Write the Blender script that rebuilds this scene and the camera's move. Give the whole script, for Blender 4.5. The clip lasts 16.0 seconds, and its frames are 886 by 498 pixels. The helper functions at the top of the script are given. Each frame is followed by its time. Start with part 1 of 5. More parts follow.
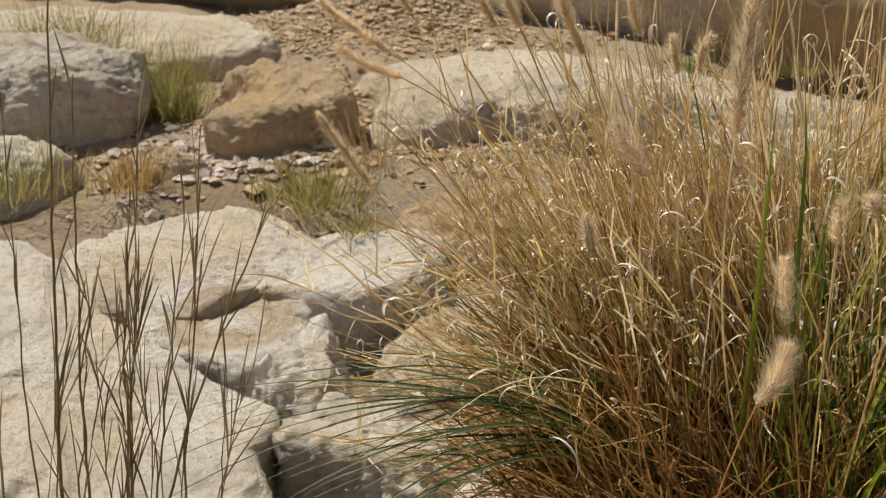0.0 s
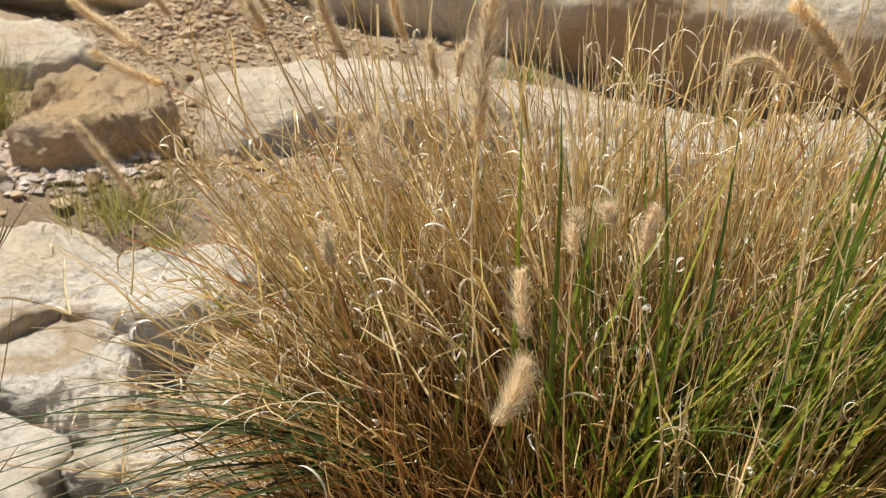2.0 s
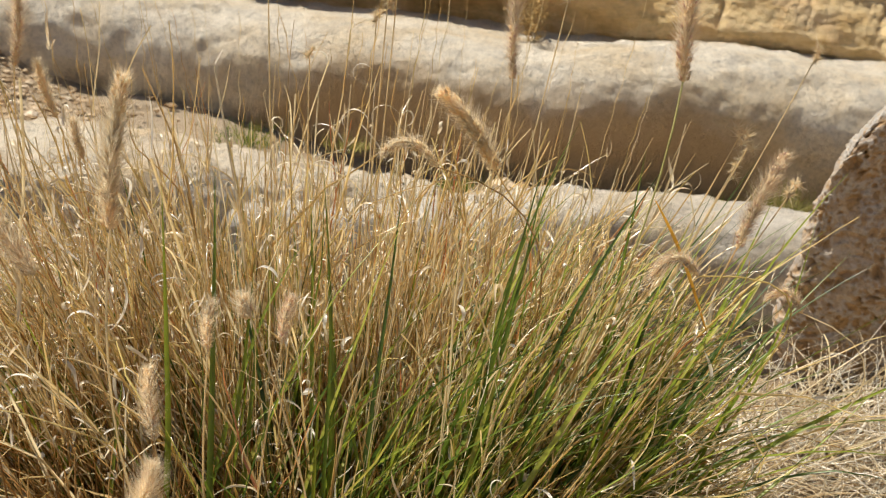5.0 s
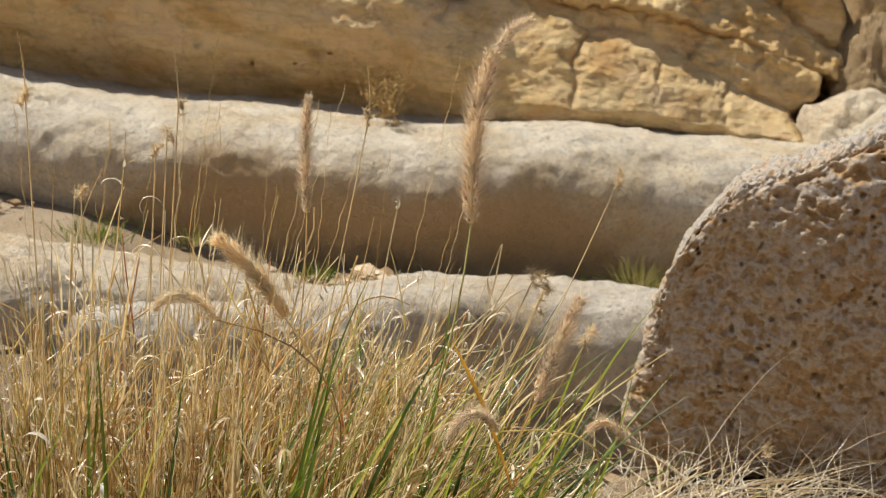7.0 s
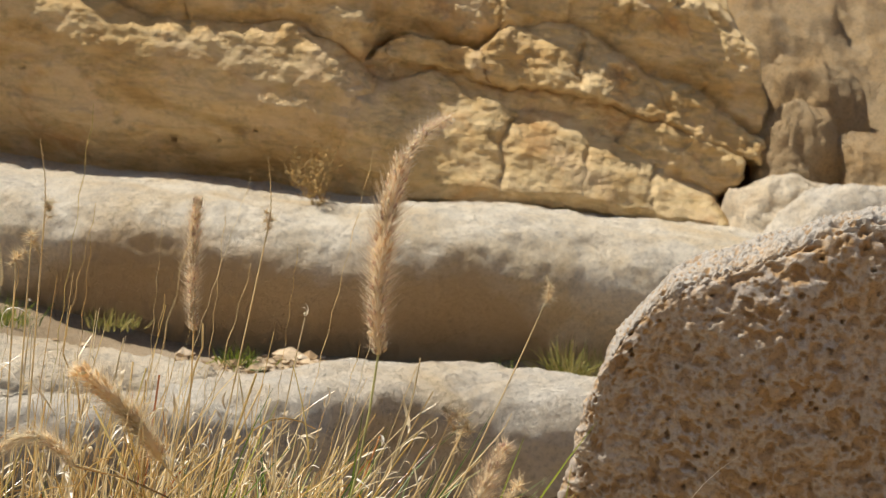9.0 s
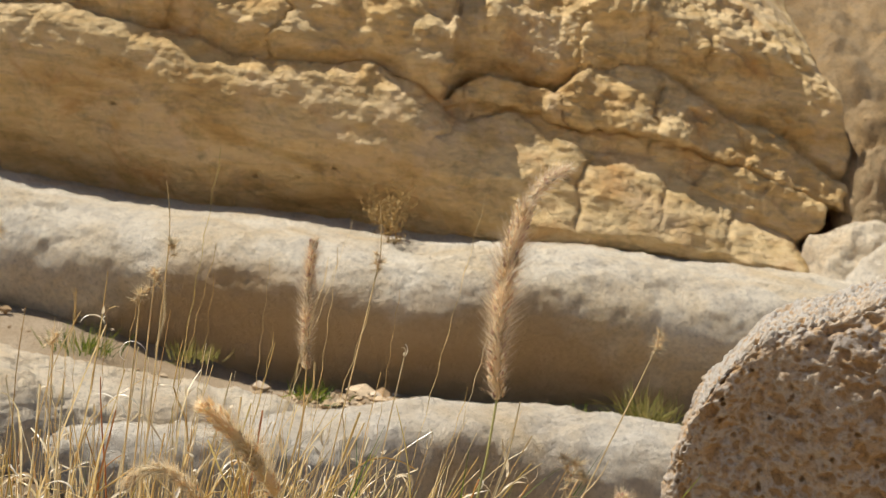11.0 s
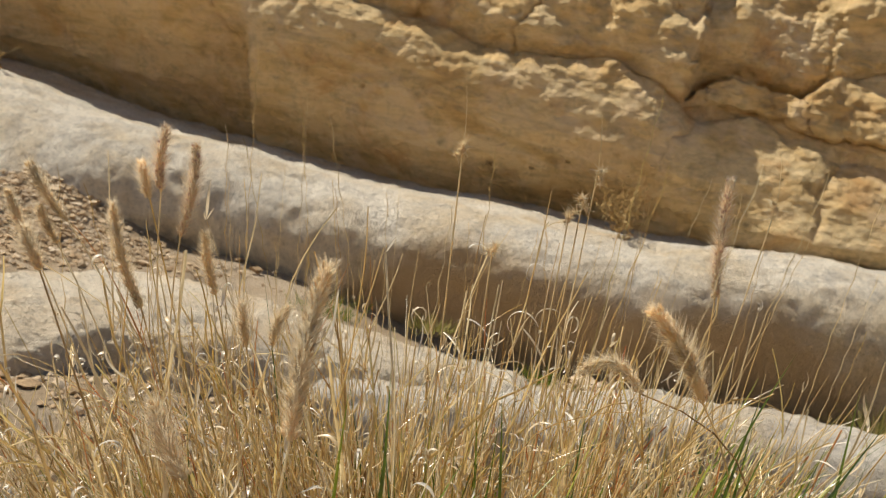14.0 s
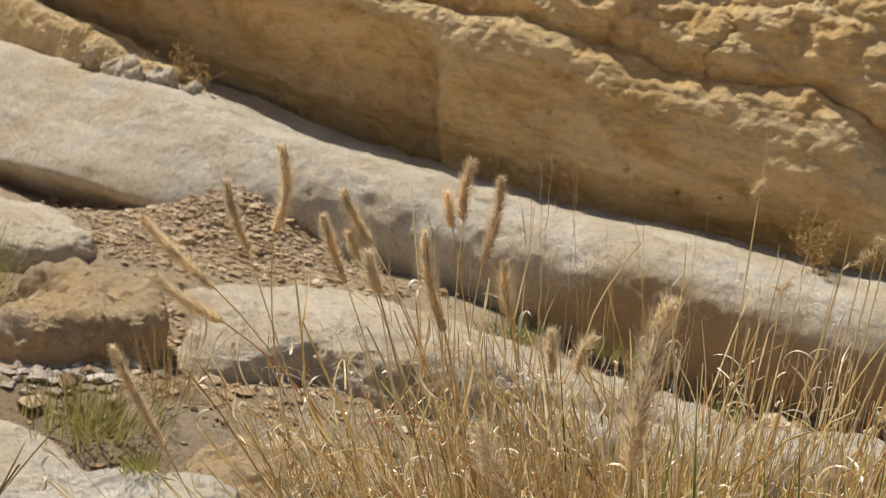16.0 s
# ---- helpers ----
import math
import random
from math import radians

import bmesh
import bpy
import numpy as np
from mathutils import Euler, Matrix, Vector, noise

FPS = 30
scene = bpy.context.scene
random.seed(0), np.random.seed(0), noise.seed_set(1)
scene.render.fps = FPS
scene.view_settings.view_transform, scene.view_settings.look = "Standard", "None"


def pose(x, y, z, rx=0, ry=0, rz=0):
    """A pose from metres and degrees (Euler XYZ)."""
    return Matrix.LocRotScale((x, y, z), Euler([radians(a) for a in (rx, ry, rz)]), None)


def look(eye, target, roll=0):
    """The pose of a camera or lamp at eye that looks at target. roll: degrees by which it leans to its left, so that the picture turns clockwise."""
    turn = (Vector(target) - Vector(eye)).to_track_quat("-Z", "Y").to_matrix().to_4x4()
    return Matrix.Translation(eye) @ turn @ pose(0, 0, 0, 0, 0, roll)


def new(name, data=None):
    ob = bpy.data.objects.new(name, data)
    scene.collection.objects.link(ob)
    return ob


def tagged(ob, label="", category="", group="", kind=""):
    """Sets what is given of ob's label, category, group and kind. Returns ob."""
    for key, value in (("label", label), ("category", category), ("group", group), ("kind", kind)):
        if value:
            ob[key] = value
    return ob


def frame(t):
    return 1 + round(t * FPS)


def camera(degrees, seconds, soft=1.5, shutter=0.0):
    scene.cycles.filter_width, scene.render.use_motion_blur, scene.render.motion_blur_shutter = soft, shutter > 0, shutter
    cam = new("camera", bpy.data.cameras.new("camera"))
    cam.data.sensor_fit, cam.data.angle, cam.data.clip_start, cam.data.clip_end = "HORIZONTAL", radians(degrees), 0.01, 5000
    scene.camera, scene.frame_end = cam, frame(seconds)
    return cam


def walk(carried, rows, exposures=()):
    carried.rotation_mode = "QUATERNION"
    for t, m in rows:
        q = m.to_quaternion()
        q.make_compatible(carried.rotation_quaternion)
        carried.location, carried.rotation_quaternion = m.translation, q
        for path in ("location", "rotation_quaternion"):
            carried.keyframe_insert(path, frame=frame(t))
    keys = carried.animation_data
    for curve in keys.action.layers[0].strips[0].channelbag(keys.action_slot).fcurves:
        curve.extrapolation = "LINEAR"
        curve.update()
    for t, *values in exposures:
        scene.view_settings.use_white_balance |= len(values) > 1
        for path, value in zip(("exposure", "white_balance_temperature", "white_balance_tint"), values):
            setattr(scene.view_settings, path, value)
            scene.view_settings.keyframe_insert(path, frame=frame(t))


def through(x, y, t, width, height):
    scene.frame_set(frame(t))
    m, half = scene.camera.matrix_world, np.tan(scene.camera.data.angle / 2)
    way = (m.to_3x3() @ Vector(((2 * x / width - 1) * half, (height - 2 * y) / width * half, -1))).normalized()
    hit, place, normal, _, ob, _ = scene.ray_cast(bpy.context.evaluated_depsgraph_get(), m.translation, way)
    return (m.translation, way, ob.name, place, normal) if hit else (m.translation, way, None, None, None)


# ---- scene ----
cam = camera(47.2, 16.0, 1.2)
cam.data.dof.use_dof, cam.data.dof.focus_distance, cam.data.dof.aperture_fstop = True, 0.78, 19
PATH = [
    (0, (0.0000, 0.0000, 0.9500), (0.0000, 1.8795, 0.2663), 0.00),
    (0.5, (0.0453, 0.0138, 0.9387), (0.1554, 1.8855, 0.2424), 0.23),
    (1, (0.0740, 0.0191, 0.9381), (0.2943, 1.8768, 0.2305), 0.78),
    (1.5, (0.0783, 0.0296, 0.9456), (0.3341, 1.8968, 0.2763), 0.94),
    (2, (0.0810, 0.0341, 0.9414), (0.3570, 1.9009, 0.2790), 1.68),
    (2.5, (0.0761, 0.0338, 0.9383), (0.4592, 1.8793, 0.2695), 3.14),
    (3, (0.0771, 0.0434, 0.9319), (0.5632, 1.8735, 0.2880), 4.30),
    (3.5, (0.0957, 0.0439, 0.9446), (0.6749, 1.8550, 0.3244), 3.95),
    (4, (0.1030, 0.0425, 0.9550), (0.7588, 1.8416, 0.3777), 4.43),
    (4.5, (0.1178, 0.0401, 0.9575), (0.8476, 1.8169, 0.4003), 3.84),
    (4.7, (0.1304, 0.0369, 0.9571), (0.8683, 1.8153, 0.4162), 4.48),
    (6.8, (0.2168, 0.0670, 0.9918), (1.1541, 1.7854, 0.5811), 3.88),
    (7, (0.2303, 0.0736, 1.0010), (1.2043, 1.7809, 0.6316), 3.80),
    (7.5, (0.2652, 0.0989, 1.0102), (1.3230, 1.7741, 0.7364), 3.97),
    (8, (0.2752, 0.1133, 1.0153), (1.3824, 1.7635, 0.7895), 4.41),
    (8.2, (0.2779, 0.1208, 1.0156), (1.3985, 1.7609, 0.7824), 4.49),
    (10.3, (0.2940, 0.1683, 1.0215), (1.3186, 1.8779, 0.8566), 5.27),
    (10.5, (0.2788, 0.1594, 1.0201), (1.2994, 1.8717, 0.8585), 5.39),
    (11, (0.2580, 0.1569, 1.0201), (1.2361, 1.8949, 0.8694), 5.57),
    (11.5, (0.2356, 0.1560, 1.0095), (1.1759, 1.9147, 0.8580), 5.96),
    (12, (0.2081, 0.1532, 0.9850), (1.1021, 1.9344, 0.8174), 6.87),
    (12.5, (0.1823, 0.1521, 0.9602), (1.0347, 1.9501, 0.7583), 7.94),
    (13, (0.1477, 0.1505, 0.9587), (0.9369, 1.9771, 0.7568), 8.69),
    (13.5, (0.1131, 0.1478, 0.9589), (0.8243, 2.0073, 0.7684), 9.26),
    (14, (0.0886, 0.1542, 0.9528), (0.7261, 2.0400, 0.7594), 9.56),
    (14.5, (0.0664, 0.1531, 0.9412), (0.6051, 2.0695, 0.7487), 10.35),
    (15, (0.0431, 0.1505, 0.9409), (0.5213, 2.0825, 0.7446), 10.78),
    (15.5, (0.0213, 0.1512, 0.9405), (0.4433, 2.0960, 0.7405), 11.12),
    (16, (-0.0106, 0.1546, 0.9440), (0.3162, 2.1173, 0.7412), 10.65),
]
walk(cam, [(t, look(e, a, r)) for t, e, a, r in PATH], [(0, 0.06), (1.2, 0.29), (2.5, 0.43), (4.6, 0.43), (7, 0.28), (12.5, 0.28), (14.5, 0.11), (16, 0.06)])

# ---- light ----
SUN = Vector((-0.345, 0.295, 0.80)).normalized()
world = bpy.data.worlds.new("world")
scene.world = world
world.use_nodes = True
wn = world.node_tree.nodes
sky = wn.new("ShaderNodeTexSky")
sky.sky_type = "NISHITA"
sky.sun_disc = False
sky.sun_elevation = math.asin(SUN.z)
sky.sun_rotation = math.atan2(SUN.x, SUN.y)
world.node_tree.links.new(sky.outputs[0], wn["Background"].inputs[0])
wn["Background"].inputs[1].default_value = 0.072
sun_data = bpy.data.lights.new("sun", "SUN")
sun_data.energy, sun_data.angle, sun_data.color = 4.7, radians(0.53), (1.0, 0.945, 0.85)
sun = new("sun", sun_data)
sun.matrix_world = look(SUN * 30, (0, 0, 0))

# ---- the wadi's own axes: u along the cliff, v out of it towards the grass ----
OX, OY = 0.53, 5.02
UX, UY = 0.8486, -0.5291
VX, VY = -0.5291, -0.8486


def from_uv(u, v, z):
    return np.stack([OX + u * UX + v * VX, OY + u * UY + v * VY, z + 0 * u], -1)


def to_uv(x, y):
    return (x - OX) * UX + (y - OY) * UY, (x - OX) * VX + (y - OY) * VY


# ---- noise on arrays ----
def hashed(i, seed):
    h = (i[..., 0].astype(np.int64) * 374761393 + i[..., 1].astype(np.int64) * 668265263 + i[..., 2].astype(np.int64) * 2147483647 + seed * 144665) & 0xFFFFFFFF
    h = ((h ^ (h >> 13)) * 1274126177) & 0xFFFFFFFF
    h = ((h ^ (h >> 16)) * 2246822519) & 0xFFFFFFFF
    return ((h ^ (h >> 15)) & 0xFFFFFF) / 16777215.0


def value_noise(p, seed=0):
    i = np.floor(p)
    f = p - i
    f = f * f * f * (f * (f * 6 - 15) + 10)
    out = 0
    for dx in (0, 1):
        for dy in (0, 1):
            for dz in (0, 1):
                w = (f[..., 0] if dx else 1 - f[..., 0]) * (f[..., 1] if dy else 1 - f[..., 1]) * (f[..., 2] if dz else 1 - f[..., 2])
                out = out + w * hashed(i + (dx, dy, dz), seed)
    return out * 2 - 1


def fbm(p, freq, octaves=4, seed=0, gain=0.5):
    out, a = 0, 1.0
    for k in range(octaves):
        out = out + a * value_noise(p * freq + 17.3 * k, seed + k)
        freq, a = freq * 2.03, a * gain
    return out


def cells(p, seed=0):
    """Nearest and second nearest distance to jittered cell points, and the cell's own random number."""
    i = np.floor(p)
    f1, f2, who = np.full(p.shape[:-1], 9.0), np.full(p.shape[:-1], 9.0), np.zeros(p.shape[:-1])
    for dx in (-1, 0, 1):
        for dy in (-1, 0, 1):
            for dz in (-1, 0, 1):
                c = i + (dx, dy, dz)
                q = c + np.stack([hashed(c, seed + k) for k in (1, 2, 3)], -1)
                d = np.sqrt(((p - q) ** 2).sum(-1))
                near = d < f1
                f2 = np.where(near, f1, np.minimum(f2, d))
                who = np.where(near, hashed(c, seed + 7), who)
                f1 = np.where(near, d, f1)
    return f1, f2, who


def smooth(x, a, b):
    t = np.clip((x - a) / (b - a), 0, 1)
    return t * t * (3 - 2 * t)


# ---- meshes from arrays ----
def mesh_of(name, verts, faces, mat, shade=True):
    me = bpy.data.meshes.new(name)
    verts, faces = np.asarray(verts, np.float32).reshape(-1, 3), np.asarray(faces, np.int32)
    k = faces.shape[1]
    me.vertices.add(len(verts))
    me.vertices.foreach_set("co", verts.ravel())
    me.loops.add(faces.size)
    me.loops.foreach_set("vertex_index", faces.ravel())
    me.polygons.add(len(faces))
    me.polygons.foreach_set("loop_start", np.arange(0, faces.size, k, dtype=np.int32))
    me.polygons.foreach_set("use_smooth", np.full(len(faces), shade))
    me.update(calc_edges=True)
    me.validate()
    me.materials.append(mat)
    return me


def part(name, me, parent, label="", kind=""):
    ob = new(name, me)
    ob.parent = parent
    return tagged(ob, label, kind=kind)


def grid_faces(n, m, wrap=False):
    a = np.arange(n * m).reshape(n, m)
    b = np.roll(a, -1, 1) if wrap else a[:, 1:]
    a0 = a if wrap else a[:, :-1]
    return np.stack([a0[:-1], b[:-1], b[1:], a0[1:]], -1).reshape(-1, 4)


def tubes(lines, radii, sides=3):
    """Thin stems along lines (n, k, 3) of radii (n, k)."""
    n, k, _ = lines.shape
    tan = np.gradient(lines, axis=1)
    tan /= np.linalg.norm(tan, axis=-1, keepdims=True) + 1e-9
    side = np.cross(tan, (0.31, 0.87, 0.39))
    side /= np.linalg.norm(side, axis=-1, keepdims=True) + 1e-9
    up = np.cross(tan, side)
    ring = []
    for s in range(sides):
        a = 2 * math.pi * s / sides
        ring.append(lines + radii[..., None] * (side * math.cos(a) + up * math.sin(a)))
    verts = np.stack(ring, 2)
    idx = np.arange(n * k * sides).reshape(n, k, sides)
    nxt = np.roll(idx, -1, 2)
    faces = np.stack([idx[:, :-1], nxt[:, :-1], nxt[:, 1:], idx[:, 1:]], -1).reshape(-1, 4)
    return verts.reshape(-1, 3), faces


def ribbons(lines, widths, sides, fold=0.25):
    """Leaves along lines (n, k, 3), with a keel: three points across."""
    n, k, _ = lines.shape
    tan = np.gradient(lines, axis=1)
    tan /= np.linalg.norm(tan, axis=-1, keepdims=True) + 1e-9
    s = sides - (sides * tan).sum(-1, keepdims=True) * tan
    s /= np.linalg.norm(s, axis=-1, keepdims=True) + 1e-9
    up = np.cross(tan, s)
    w = widths[..., None] / 2
    verts = np.stack([lines - s * w + up * w * fold, lines - up * w * fold, lines + s * w + up * w * fold], 2)
    idx = np.arange(n * k * 3).reshape(n, k, 3)
    faces = np.concatenate([np.stack([idx[:, :-1, c], idx[:, :-1, c + 1], idx[:, 1:, c + 1], idx[:, 1:, c]], -1).reshape(-1, 4) for c in (0, 1)])
    return verts.reshape(-1, 3), faces


def joined(*pairs):
    vs, fs, at = [], [], 0
    for v, f in pairs:
        vs.append(v)
        fs.append(f + at)
        at += len(v)
    return np.concatenate(vs), np.concatenate(fs)


# ---- materials ----
class Nodes:
    def __init__(self, name, roughness=0.9, specular=0.2):
        self.mat = bpy.data.materials.new(name)
        self.mat.use_nodes = True
        self.tree = self.mat.node_tree
        self.bsdf = self.tree.nodes["Principled BSDF"]
        self.bsdf.inputs["Roughness"].default_value = roughness
        self.bsdf.inputs["Specular IOR Level"].default_value = specular
        self.coord = self.tree.nodes.new("ShaderNodeTexCoord").outputs["Object"]

    def put(self, socket, value):
        if hasattr(value, "links"):
            self.tree.links.new(value, socket)
        else:
            socket.default_value = value

    def stretched(self, scale, turn=(0, 0, 0)):
        m = self.tree.nodes.new("ShaderNodeMapping")
        m.inputs["Scale"].default_value = scale
        m.inputs["Rotation"].default_value = turn
        self.put(m.inputs["Vector"], self.coord)
        return m.outputs[0]

    def noise(self, scale, detail=6, rough=0.6, coord=None, warp=0.0):
        n = self.tree.nodes.new("ShaderNodeTexNoise")
        self.put(n.inputs["Vector"], coord or self.coord)
        n.inputs["Scale"].default_value, n.inputs["Detail"].default_value = scale, detail
        n.inputs["Roughness"].default_value, n.inputs["Distortion"].default_value = rough, warp
        return n.outputs["Fac"]

    def voronoi(self, scale, feature="F1", coord=None):
        n = self.tree.nodes.new("ShaderNodeTexVoronoi")
        n.feature = feature
        self.put(n.inputs["Vector"], coord or self.coord)
        n.inputs["Scale"].default_value = scale
        return n.outputs["Distance"]

    def ramp(self, fac, *stops):
        r = self.tree.nodes.new("ShaderNodeValToRGB")
        while len(r.color_ramp.elements) < len(stops):
            r.color_ramp.elements.new(0.5)
        for e, (at, c) in zip(r.color_ramp.elements, stops):
            e.position = at
            e.color = (*c, 1) if isinstance(c, tuple) else (c, c, c, 1)
        self.put(r.inputs[0], fac)
        return r.outputs[0]

    def mix(self, fac, a, b, how="MIX"):
        m = self.tree.nodes.new("ShaderNodeMix")
        m.data_type, m.blend_type = "RGBA", how
        self.put(m.inputs[0], fac)
        for socket, v in ((m.inputs[6], a), (m.inputs[7], b)):
            self.put(socket, (*v, 1) if isinstance(v, tuple) else v)
        return m.outputs[2]

    def math(self, op, a, b):
        m = self.tree.nodes.new("ShaderNodeMath")
        m.operation = op
        self.put(m.inputs[0], a)
        self.put(m.inputs[1], b)
        return m.outputs[0]

    def bump(self, height, distance, strength=1.0, below=None):
        b = self.tree.nodes.new("ShaderNodeBump")
        b.inputs["Strength"].default_value, b.inputs["Distance"].default_value = strength, distance
        self.put(b.inputs["Height"], height)
        if below is not None:
            self.put(b.inputs["Normal"], below)
        self.put(self.bsdf.inputs["Normal"], b.outputs[0])
        return b.outputs[0]

    def island(self):
        return self.tree.nodes.new("ShaderNodeNewGeometry").outputs["Random Per Island"]

    def colour(self, c):
        self.put(self.bsdf.inputs["Base Color"], (*c, 1) if isinstance(c, tuple) else c)
        return self


def limestone(name, pale, grey, ochre, stain=0.5, rough_bump=0.006):
    n = Nodes(name, 0.92, 0.15)
    base = n.mix(n.ramp(n.noise(3.1, 7, 0.62, warp=0.4), (0.42, 0.0), (0.68, 1.0)), pale, ochre)
    patch = n.ramp(n.noise(5.3, 9, 0.7, warp=0.6), (0.5, 0.0), (0.66, 1.0))
    base = n.mix(n.math("MULTIPLY", patch, stain), base, grey)
    speck = n.ramp(n.noise(55, 6, 0.78), (0.3, 0.62), (0.5, 1.0), (0.75, 1.10))
    base = n.mix(1.0, base, speck, "MULTIPLY")
    n.colour(base)
    b = n.bump(n.noise(11, 9, 0.72), rough_bump * 6, 0.9)
    b = n.bump(n.noise(70, 6, 0.75), rough_bump * 1.6, 0.9, b)
    return n.mat


def strata_rock(name):
    n = Nodes(name, 0.93, 0.12)
    flat = n.stretched((1.0, 1.0, 2.6), (0.04, 0.08, 0))
    band = n.ramp(n.noise(1.7, 9, 0.66, flat, 0.6), (0.34, (0.62, 0.40, 0.165)), (0.45, (0.74, 0.52, 0.24)), (0.55, (0.82, 0.62, 0.335)), (0.68, (0.70, 0.47, 0.205)))
    thin = n.ramp(n.noise(4.0, 9, 0.7, n.stretched((1.0, 1.0, 5.0), (0.04, 0.08, 0)), 0.8), (0.38, 0.82), (0.5, 1.0), (0.66, 1.06))
    grey = n.ramp(n.noise(2.3, 9, 0.7, warp=0.8), (0.50, 0.0), (0.68, 1.0))
    base = n.mix(n.math("MULTIPLY", grey, 0.75), n.mix(1.0, band, thin, "MULTIPLY"), (0.82, 0.62, 0.385))
    rust = n.ramp(n.noise(3.4, 8, 0.7, warp=0.5), (0.55, 0.0), (0.70, 1.0))
    base = n.mix(n.math("MULTIPLY", rust, 0.7), base, (0.60, 0.315, 0.115))
    dark = n.ramp(n.noise(8.5, 10, 0.76), (0.30, 0.62), (0.48, 1.0), (0.75, 1.08))
    n.colour(n.mix(1.0, base, dark, "MULTIPLY"))
    b = n.bump(n.noise(7.0, 10, 0.72, flat), 0.040, 0.85)
    b = n.bump(n.noise(34, 8, 0.74), 0.014, 0.9, b)
    return n.mat


def pitted_rock(name):
    n = Nodes(name, 0.92, 0.2)
    base = n.mix(n.ramp(n.noise(9, 8, 0.7, warp=0.5), (0.42, 0.0), (0.6, 1.0)), (0.48, 0.40, 0.31), (0.46, 0.405, 0.345))
    c = n.tree.nodes.new("ShaderNodeAttribute")
    c.attribute_name = "crown"
    base = n.mix(n.math("MULTIPLY", c.outputs["Fac"], 0.75), base, (0.43, 0.395, 0.34))
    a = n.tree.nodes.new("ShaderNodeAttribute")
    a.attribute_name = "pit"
    # ochre pits, their colour deepened to carry shade the relief barely gives
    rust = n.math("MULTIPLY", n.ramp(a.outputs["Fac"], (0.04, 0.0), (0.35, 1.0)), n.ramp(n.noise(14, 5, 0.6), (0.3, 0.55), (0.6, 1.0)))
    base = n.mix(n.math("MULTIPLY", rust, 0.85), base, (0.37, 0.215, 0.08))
    ochre = n.ramp(n.noise(30, 6, 0.7, warp=0.7), (0.52, 0.0), (0.64, 1.0))
    base = n.mix(n.math("MULTIPLY", ochre, 0.4), base, (0.60, 0.39, 0.18))
    speck = n.ramp(n.noise(160, 4, 0.7), (0.32, 0.68), (0.5, 1.0), (0.75, 1.1))
    n.colour(n.mix(1.0, base, speck, "MULTIPLY"))
    b = n.bump(n.noise(48, 7, 0.7), 0.006, 0.8)
    n.bump(n.noise(210, 4, 0.7), 0.002, 0.8, b)
    return n.mat


def soil(name):
    n = Nodes(name, 0.96, 0.1)
    base = n.mix(n.ramp(n.noise(2.2, 8, 0.65), (0.4, 0.0), (0.62, 1.0)), (0.42, 0.31, 0.19), (0.51, 0.40, 0.275))
    grit = n.ramp(n.noise(85, 6, 0.75), (0.3, 0.66), (0.5, 0.98), (0.72, 1.15))
    n.colour(n.mix(1.0, base, grit, "MULTIPLY"))
    b = n.bump(n.noise(30, 8, 0.75), 0.010, 0.8)
    n.bump(n.noise(120, 5, 0.7), 0.006, 0.9, b)
    return n.mat


def stones_mat(name, *stops):
    n = Nodes(name, 0.92, 0.15)
    base = n.ramp(n.island(), *stops)
    speck = n.ramp(n.noise(60, 5, 0.7), (0.3, 0.65), (0.6, 1.05))
    n.colour(n.mix(1.0, base, speck, "MULTIPLY"))
    n.bump(n.noise(60, 6, 0.7), 0.008, 0.8)
    return n.mat


def leaf_mat(name, stops, through=0.35, roughness=0.5, specular=0.35):
    """Grass: a colour of its own for each stalk, streaked along it, with light coming through."""
    n = Nodes(name, roughness, specular)
    base = n.ramp(n.island(), *stops)
    streak = n.ramp(n.noise(45, 4, 0.65), (0.3, 0.66), (0.5, 1.0), (0.72, 1.15))
    base = n.mix(1.0, base, streak, "MULTIPLY")
    n.colour(base)
    glow = n.tree.nodes.new("ShaderNodeBsdfTranslucent")
    n.put(glow.inputs[0], base)
    both = n.tree.nodes.new("ShaderNodeMixShader")
    both.inputs[0].default_value = through
    n.put(both.inputs[1], n.bsdf.outputs[0])
    n.put(both.inputs[2], glow.outputs[0])
    n.put(n.tree.nodes["Material Output"].inputs[0], both.outputs[0])
    return n.mat


